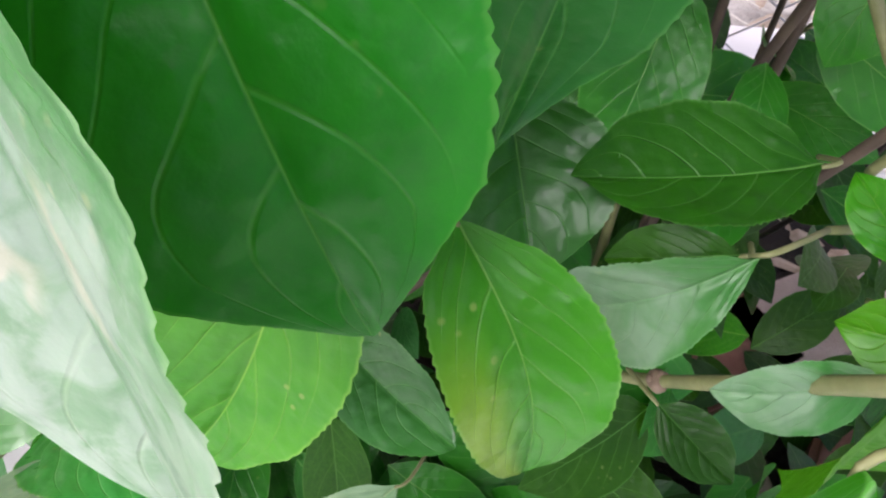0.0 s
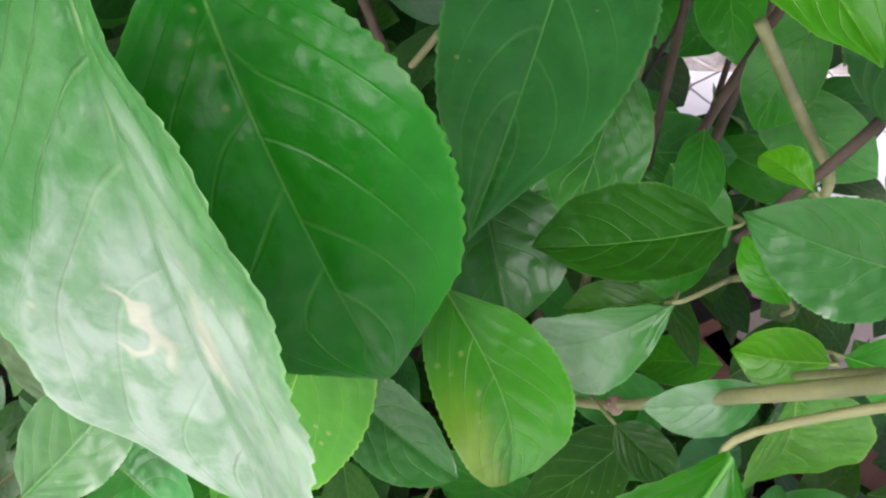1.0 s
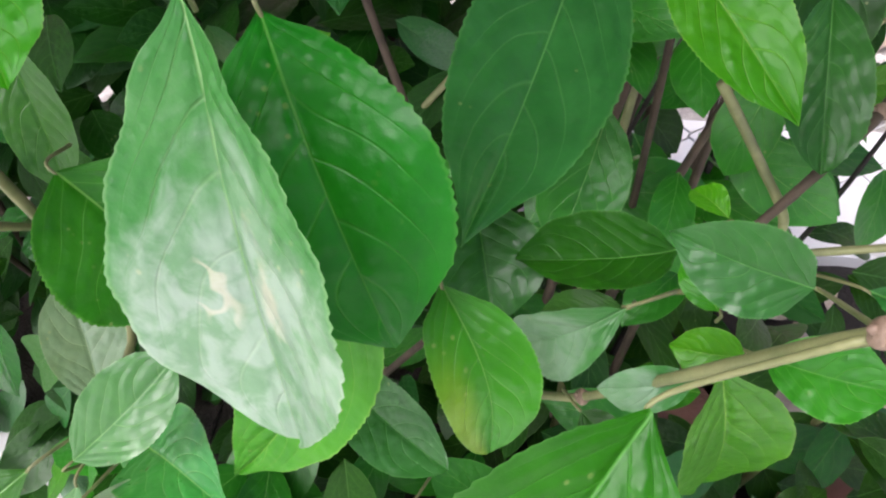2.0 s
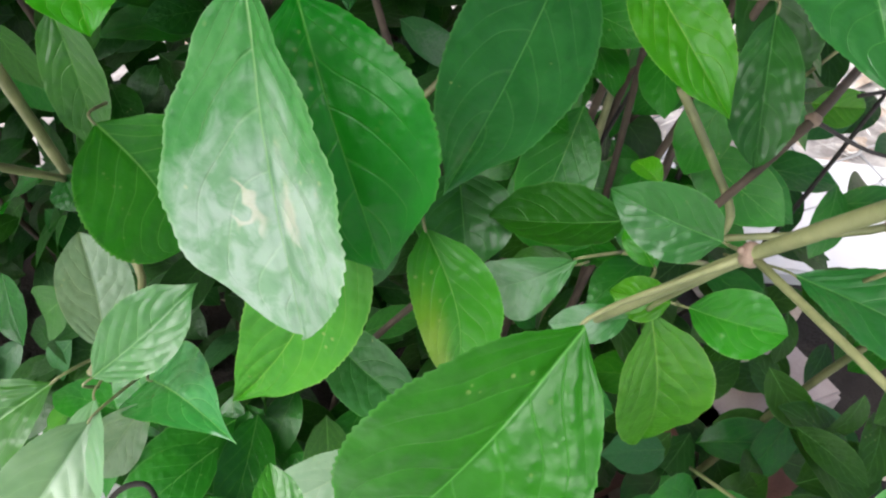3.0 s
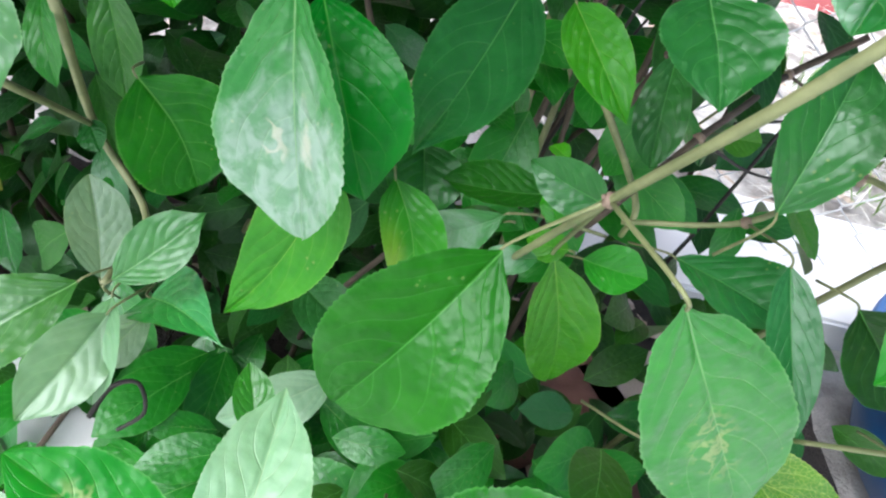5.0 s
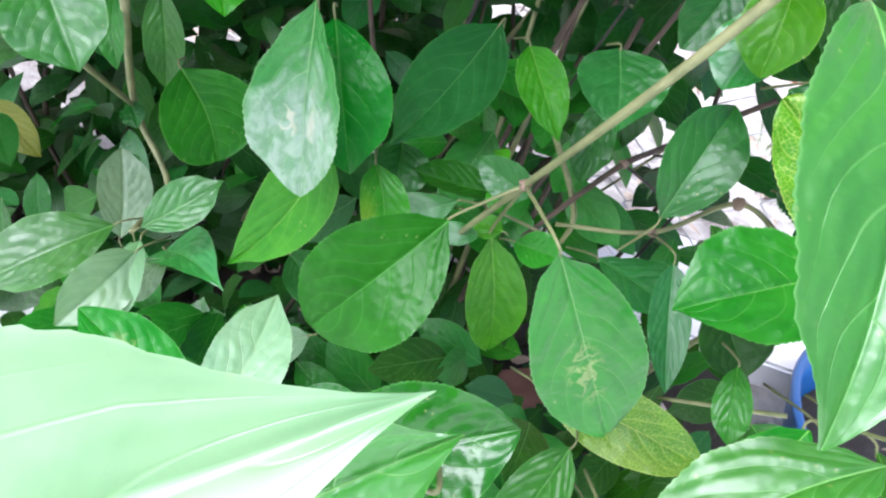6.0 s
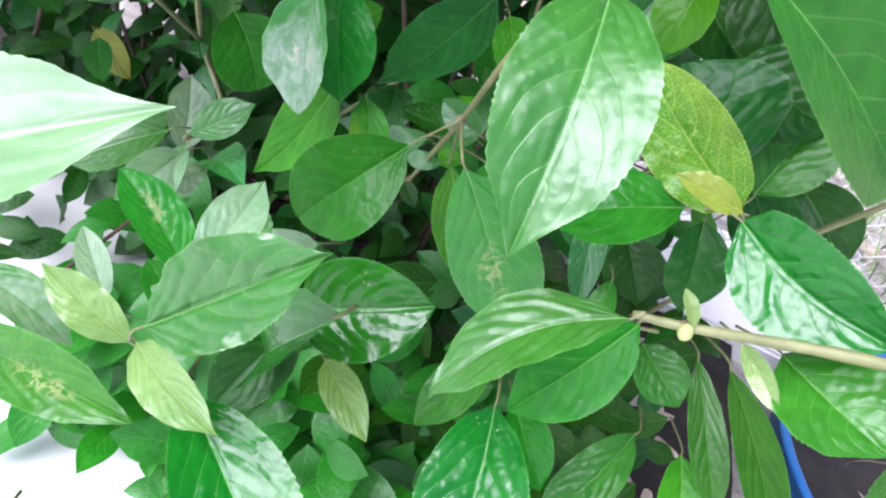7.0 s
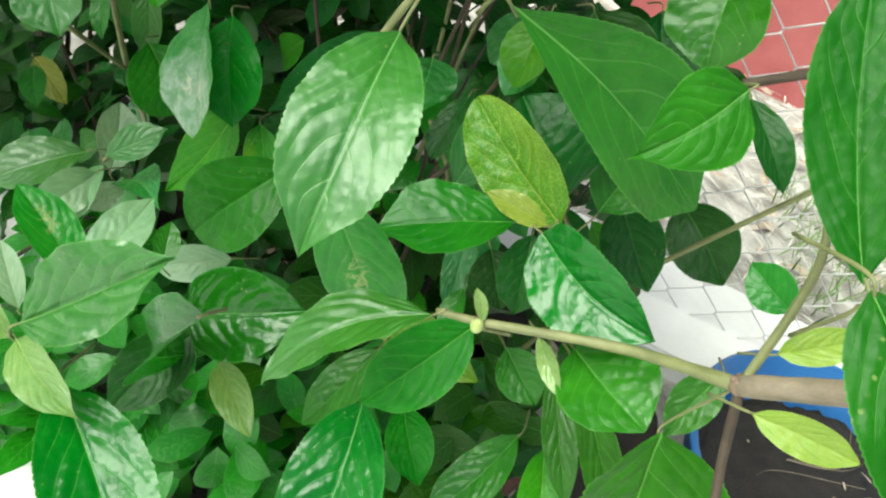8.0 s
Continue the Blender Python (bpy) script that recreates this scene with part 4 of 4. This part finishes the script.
branch([(-0.0469, 0.0316, 0.3259), (-0.0367, 0.1150, 0.3360), (-0.0267, 0.1721, 0.3449)], TWIG, 0.0020, 0.0014)
branch([(0.3803, 0.0444, 0.7407), (0.4122, 0.0588, 0.7582)], TWIG, 0.0022, 0.0026)
knuckle((0.1870, 0.1210, 0.5610), 0.0028)
knuckle((0.1600, 0.1860, 0.4540), 0.0026)
knuckle((0.3239, -0.0229, 0.6027), 0.0032)
knuckle((0.4265, -0.0537, 0.6619), 0.0044)
knuckle((-0.0911, 0.3056, 0.4053), 0.0042)
knuckle((0.2968, 0.2363, 0.4950), 0.003)
knuckle((0.3373, 0.2386, 0.5348), 0.0042)
knuckle((0.3541, 0.3999, 0.5181), 0.0034)
knuckle((0.2700, 0.2820, 0.5130), 0.0032)


# ---- foliage behind ----
AHEAD, UPWARD = Vector((0, 0.77, -0.63)), Vector((0, 0.63, 0.77))


def body_spot(rng, near, far):
    while True:
        x, s, q = rng.uniform(-0.6, 0.55), rng.uniform(near, far), rng.uniform(0.0, 0.95)
        p = Vector((x, 0, 0)) + AHEAD * s + UPWARD * q
        if p.z > 0.03 and grows(x, s, q, p, rng):
            return p


def crown_spot(rng, near, far):
    """The upper part of the shrub, over and behind the stems."""
    while True:
        p = Vector((rng.uniform(-0.8, 0.45), rng.uniform(near, far), rng.uniform(0.66, 1.08)))
        if ((p.x + 0.17) / 0.66) ** 2 + ((p.z - 0.6) / 0.48) ** 2 + ((p.y - 0.62) / 0.5) ** 2 < 1.15 + 0.25 * noise.noise(p * 6):
            return p


def flank_spot(rng, near, far):
    """Low leaves on the side towards the fence."""
    return Vector((rng.uniform(0.12, 0.52), rng.uniform(0.15, 0.6), rng.uniform(near, far)))


def shade_roof_spot(rng, near, far):
    """Unseen leaves overhead, added to shade the inside of the shrub."""
    y = rng.uniform(near, far)
    return Vector((rng.uniform(-0.8, 0.5), y, rng.uniform(1.0, 1.25) - 0.2 * max(0.0, y - 0.1)))


def shade_brow_spot(rng, near, far):
    """Unseen leaves added in the sun's path to dim the shrub's inner side."""
    return Vector((rng.uniform(-0.65, 0.0), rng.uniform(near, far), rng.uniform(1.0, 1.22)))


def core_spot(rng, near, far):
    """The closed heart of the shrub, filled to block light from behind."""
    return Vector((rng.uniform(-0.62, 0.10), rng.uniform(near, far), rng.uniform(0.12, 0.92)))


def shoulder_spot(rng, near, far):
    """Leaves closing the upper side of the shrub towards the fence."""
    return Vector((rng.uniform(0.17, 0.34), rng.uniform(near, far), rng.uniform(0.53, 0.65)))


def stem_spot(rng, near, far):
    """Shaded leaves among the upright stems where the shrub thins out."""
    y = rng.uniform(near, far)
    return Vector((rng.uniform(0.13, 0.27) + 0.2 * (y - near), y, rng.uniform(0.37, 0.56) - 0.4 * (y - near)))


def shade_side_spot(rng, near, far):
    """Unseen leaves added overhead to shade the closed side of the shrub."""
    return Vector((rng.uniform(-0.95, -0.42), rng.uniform(near, far), rng.uniform(1.0, 1.22)))


def fence_spot(rng, near, far):
    """Loose leaves on the stems towards the fence."""
    return Vector((rng.uniform(0.22, 0.44), rng.uniform(0.45, 0.62), rng.uniform(near, far)))


def front_spot(rng, near, far):
    """Low leaves along the edge of the pavement."""
    return Vector((rng.uniform(-0.1, 0.32), rng.uniform(0.08, 0.32), rng.uniform(near, far)))


def filler(count, seed, near, far, sizes, kinds, spot=body_spot):
    """Poses for leaves through the body of the shrub, tips hanging outward and down."""
    rng = random.Random(seed)
    made = 0
    while made < count:
        p = spot(rng, near, far)
        made += 1
        out = Vector((rng.uniform(-0.9, 0.9), rng.uniform(-1.0, 0.3), rng.uniform(-0.9, 0.3))).normalized()
        face = Vector((rng.uniform(-0.5, 0.5), rng.uniform(-0.9, 0.0), rng.uniform(0.4, 1.0)))
        yield leaf_matrix(p, p + out, face), rng.uniform(*sizes), rng.choice(kinds), rng


def grows(x, s, q, p, rng):
    """Where the shrub has leaves: dense on its closed side, thin or open towards the fence."""
    if x > 0.52:
        return False
    if x > 0.17 and q > 0.43 - 0.25 * (x - 0.12):
        return rng.random() < (0.5 if x < 0.29 else 0.2)
    if x < -0.08 and q < 0.2:
        return False
    if x < -0.08 and q < 0.4:
        return rng.random() < 0.6
    return True


SPARE = {k: [blade_mesh("leaf", 1.0, w, LEAF[k], b, 0.15, tw, 0.5, 1.0, 7 * i, 30, 12, 0) for i, (w, b, tw) in enumerate(((0.5, 0.08, 0.2), (0.58, 0.12, -0.3), (0.44, 0.03, 0.1)))] for k in ("mid", "dark", "blue", "gloss", "grey", "bright", "young", "deep")}
for m, size, kind, rng in filler(230, 5, 0.03, 0.2, (0.045, 0.08), ("mid", "dark", "blue", "deep", "mid", "gloss", "bright", "dark", "grey")):
    part("leaf", rng.choice(SPARE[kind]), None, shrub, "", SHRUB_INV @ m @ Matrix.Scale(size, 4))


def inner_foliage(name, count, seed, near, far, kind, spot=body_spot):
    """Many small leaves as one mesh, in the shrub's depth and unseen overhead."""
    verts, faces, uvs, spans, ribs = [], [], [], [], []
    for m, size, _, rng in filler(count, seed, near, far, (0.045, 0.085), (kind,), spot):
        start, w = len(verts), rng.uniform(0.42, 0.58)
        for i in range(9):
            v = i / 8
            half = 0.5 * w * outline(min(max(v, 0.002), 0.998), 0.5)
            for j in range(5):
                side = j / 2 - 1
                verts.append(m @ Vector((side * half * size, v * size, size * (0.32 * v * (1 - v) + 0.14 * abs(side) * half))))
                uvs.append((j / 4, v))
                spans.append((side * half / w + 0.5, v))
                ribs.append((VEINS * (v - 0.4 * abs(side)), 0.0))
        for i in range(8):
            for j in range(4):
                a = start + i * 5 + j
                faces.append((a, a + 1, a + 6, a + 5))
    me = bpy.data.meshes.new(name)
    me.from_pydata([SHRUB_INV @ v for v in verts], [], faces)
    loops = np.array([l.vertex_index for l in me.loops])
    for layer_name, table in (("blade", uvs), ("span", spans), ("rib", ribs)):
        me.uv_layers.new(name=layer_name).data.foreach_set("uv", np.array(table)[loops].ravel())
    me.materials.append(LEAF[kind])
    me.polygons.foreach_set("use_smooth", [True] * len(me.polygons))
    return tagged(part(name, me, None, shrub), "dense leaves filling and shading the shrub", kind="stuff")


# inner leaves take mostly dark kinds, which carry their shade in the colour
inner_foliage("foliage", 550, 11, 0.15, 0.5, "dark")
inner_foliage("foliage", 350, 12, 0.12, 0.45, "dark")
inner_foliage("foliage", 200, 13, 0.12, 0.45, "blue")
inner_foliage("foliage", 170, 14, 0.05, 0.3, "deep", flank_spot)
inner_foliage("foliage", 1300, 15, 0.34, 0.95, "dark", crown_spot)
# next three: unseen leaves above the view, added only to cast shade
inner_foliage("foliage", 2000, 17, 0.02, 0.6, "deep", shade_roof_spot)
inner_foliage("foliage", 450, 20, -0.18, 0.14, "deep", shade_brow_spot)
inner_foliage("foliage", 600, 28, -0.2, 0.2, "deep", shade_side_spot)
inner_foliage("foliage", 330, 16, 0.03, 0.26, "mid", front_spot)
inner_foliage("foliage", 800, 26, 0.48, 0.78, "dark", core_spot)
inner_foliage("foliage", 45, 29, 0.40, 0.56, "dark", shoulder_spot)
inner_foliage("foliage", 40, 24, 0.33, 0.48, "mid", stem_spot)
inner_foliage("foliage", 14, 18, 0.28, 0.50, "mid", fence_spot)

rng = random.Random(4)
for k in range(9):
    foot = Vector((rng.uniform(0.1, 0.34), rng.uniform(0.45, 0.75), 0.0))
    top = Vector((foot.x + rng.uniform(-0.08, 0.14), foot.y - rng.uniform(-0.05, 0.25), rng.uniform(0.45, 0.8)))
    bend = (foot + top) / 2 + Vector((rng.uniform(-0.06, 0.03), rng.uniform(-0.05, 0.05), 0))
    branch([foot, bend, top], rng.choice((DARKTWIG, TWIG, STEM)), rng.uniform(0.002, 0.004), rng.uniform(0.0009, 0.0016))
rng = random.Random(6)
for k in range(12):
    foot = Vector((rng.uniform(0.14, 0.30), rng.uniform(0.40, 0.52), 0.0))
    top = Vector((foot.x + rng.uniform(-0.04, 0.07), foot.y - rng.uniform(0.0, 0.1), rng.uniform(0.55, 0.72)))
    bend = (foot + top) / 2 + Vector((rng.uniform(-0.03, 0.03), rng.uniform(-0.03, 0.03), 0))
    branch([foot, bend, top], rng.choice((DARKTWIG, TWIG, TWIG, STEM)), rng.uniform(0.003, 0.0045), rng.uniform(0.0012, 0.002))
rng = random.Random(3)
for k in range(34):
    x = rng.uniform(-0.55, 0.5)
    foot = Vector((x + rng.uniform(-0.08, 0.08), rng.uniform(0.4, 0.85), 0.0))
    top = Vector((foot.x + rng.uniform(-0.22, 0.22), foot.y - rng.uniform(-0.1, 0.2), rng.uniform(0.4, 0.72)))
    bend = (foot + top) / 2 + Vector((rng.uniform(-0.05, 0.05), rng.uniform(-0.05, 0.05), 0))
    branch([foot, bend, top], rng.choice((TWIG, TWIG, STEM)), rng.uniform(0.003, 0.0055), rng.uniform(0.0015, 0.0025))


# ---- beyond the shrub ----
def lathe(profile, sides=48):
    bm = bmesh.new()
    rings = [[bm.verts.new((r * math.cos(2 * math.pi * k / sides), r * math.sin(2 * math.pi * k / sides), z)) for k in range(sides)] for r, z in profile]
    for a, b in zip(rings, rings[1:]):
        for k in range(sides):
            bm.faces.new((a[k], a[(k + 1) % sides], b[(k + 1) % sides], b[k]))
    bm.faces.new(rings[0][::-1])
    return bm


planter = new("planter")
planter.location = (1.0, 0.5, 0.0)
tagged(planter, "round faded blue plastic tub filled with dark soil", "planter")
part("tub", lathe([(0.235, 0.0), (0.245, 0.01), (0.283, 0.10), (0.292, 0.142), (0.297, 0.146), (0.289, 0.148), (0.272, 0.08), (0.252, 0.03)]), BLUE, planter)
bm = bmesh.new()
ring = [Vector((0.296 * math.cos(a), 0.296 * math.sin(a), 0.146)) for a in (2 * math.pi * k / 64 for k in range(65))]
tube_into(bm, ring, [0.006] * 65, 10)
part("rim", bm, BLUE, planter, "thick rolled rim")
bm = bmesh.new()
bmesh.ops.create_circle(bm, cap_ends=True, segments=48, radius=0.262)
bmesh.ops.subdivide_edges(bm, edges=bm.edges[:], cuts=1)
bmesh.ops.triangulate(bm, faces=bm.faces[:])
bmesh.ops.subdivide_edges(bm, edges=bm.edges[:], cuts=5, use_grid_fill=True)
for v in bm.verts:
    v.co.z = 0.066 + 0.016 * noise.noise(v.co * 30) + 0.012 * noise.noise(v.co * 75)
part("soil", bm, SOIL, planter)
rng = random.Random(8)
for k in range(3):
    a = rng.uniform(1.6, 4.2)
    foot = Vector((0.15 * math.cos(a), 0.15 * math.sin(a), 0.060))
    bm = bmesh.new()
    tube_into(bm, smooth_line([foot, foot + Vector((rng.uniform(-0.06, 0.06), rng.uniform(-0.05, 0.05), 0.06)), foot + Vector((rng.uniform(-0.12, 0.12), rng.uniform(-0.08, 0.08), 0.13))], 5), [0.0011 - 0.00007 * i for i in range(11)], 6)
    part("dry_twig", bm, BARK, planter, "thin dry pale twig")

fence = new("chain_link_fence")
fence.location = (0.2, 0.93, 0.0)
tagged(fence, "old white-grey chain-link wire fence", "fence")
bm = bmesh.new()
HALF, RISE = 0.052, 0.043
points = []
for i in range(26):
    side = 1 if i % 2 else -1
    for e in (-0.25, 0.25):
        points.append((side * (HALF / 2 + 0.001), 0.0018 * (1 if i % 2 else -1) * (1 if e > 0 else -1), 0.012 + RISE * (i + e * 0.25)))
tube_into(bm, points, [0.0015] * len(points), 6)
strand = mesh_from("wire", bm, WIRE)
for k in range(46):
    part("wire", strand, None, fence, "", Matrix.Translation((k * HALF, 0.0, 0.0)) @ (Matrix.Identity(4) if k % 2 else Matrix.Rotation(math.pi, 4, "Z")))

wall = slab("wall_red", 0.45, 1.55, 2.6, 2.8, -0.1, 0.43, RED)
tagged(wall, "low pinkish-red painted wall beyond the fence", "wall", kind="structure")
house = slab("wall_backdrop", -12.0, 12.0, 3.6, 3.9, -0.1, 2.6, BEIGE)
tagged(house, "beige rendered house wall beyond the fence", "wall", kind="structure")


def scatter(name, count, seed, area, length, width, material, label, rise, level=0.0):
    """Loose strips lying and leaning on the ground as one mesh."""
    rng = random.Random(seed)
    verts, faces = [], []
    for _ in range(count):
        x0, x1, y0, y1 = area
        p = Vector((rng.uniform(x0, x1), rng.uniform(y0, y1), level + rng.uniform(-0.02, 0.012)))
        a, tilt = rng.uniform(0, 6.28), rng.uniform(*rise)
        d = Vector((math.cos(a) * math.cos(tilt), math.sin(a) * math.cos(tilt), math.sin(tilt)))
        side = Vector((-math.sin(a), math.cos(a), rng.uniform(-0.3, 0.3)))
        n, w, curl = rng.uniform(*length), rng.uniform(*width), rng.uniform(-0.25, 0.1)
        start = len(verts)
        for i in range(6):
            t = i / 5
            c = p + d * n * t + Vector((0, 0, curl * n * t * t + 0.004))
            h = 0.5 * w * (1 - t) ** 0.5 * min(1, 0.4 + 3 * t)
            verts += [c - side * h, c + Vector((0, 0, 0.2 * h)), c + side * h]
        for i in range(5):
            for j in range(2):
                q = start + 3 * i + j
                faces.append((q, q + 1, q + 4, q + 3))
    me = bpy.data.meshes.new(name)
    me.from_pydata([tuple(v) for v in verts], [], faces)
    me.materials.append(material)
    return tagged(new(name, me), label, name.replace("_", " "), kind="stuff")


scatter("straw", 2000, 21, (-0.6, 2.6, 1.12, 2.58), (0.05, 0.16), (0.002, 0.006), STRAW, "bleached dry straw and stalks on the ground", (-0.05, 0.3))
scatter("dead_leaves", 340, 22, (-0.6, 2.6, 1.12, 2.58), (0.04, 0.09), (0.02, 0.04), DEAD, "curled pale dead leaves on the ground", (-0.05, 0.25))
scatter("dead_leaves", 150, 25, (-0.3, 0.62, 0.13, 0.75), (0.03, 0.07), (0.015, 0.03), DEAD, "curled pale dead leaves on the soil", (-0.05, 0.25))
scatter("dead_leaves", 40, 27, (0.82, 1.16, 0.34, 0.66), (0.008, 0.025), (0.004, 0.012), DEAD, "pale crumbled leaf litter on potting soil", (-0.05, 0.3), 0.074)
scatter("grass", 620, 23, (1.0, 1.8, 1.15, 1.85), (0.06, 0.14), (0.003, 0.006), GRASS, "tufts of short green grass behind the fence", (0.5, 1.3))


def loose_brick(x, y, turn, material, label):
    ob = slab("brick", -0.1, 0.1, -0.05, 0.05, 0.0, 0.055, material, 0.006)
    ob.matrix_basis = pose(x, y, 0.005, 0, 0, turn)
    return tagged(ob, label, "brick", "bricks edging the bed")


loose_brick(0.465, 0.375, 62, TERRACOTTA, "weathered red-brown brick edging the flower bed")
loose_brick(0.47, 0.535, 28, PINKSTONE, "pale pinkish stone edging the flower bed")
loose_brick(0.33, 0.47, 30, TERRACOTTA, "weathered red-brown brick edging the flower bed")

# the swollen yellow-green bud on the near stem, with its first leaflet
bud_place = Vector((0.324, -0.023, 0.603))
bm = bmesh.new()
bmesh.ops.create_icosphere(bm, subdivisions=3, radius=0.0033)
for v in bm.verts:
    v.co.z *= 1.25
    v.co *= 1 + 0.12 * noise.noise(v.co * 300)
part("bud", bm, BUD, shrub, "swollen yellow-green bud", SHRUB_INV @ Matrix.Translation(bud_place + Vector((-0.001, -0.004, 0.0))))
leaf(tuple(bud_place + Vector((0.001, -0.003, 0.003))), tuple(bud_place + Vector((-0.0092, 0.0066, 0.0128))), 0.0065, (0, -0.8, 0.6), "young", "tiny new leaf", 0.05, 0.5)
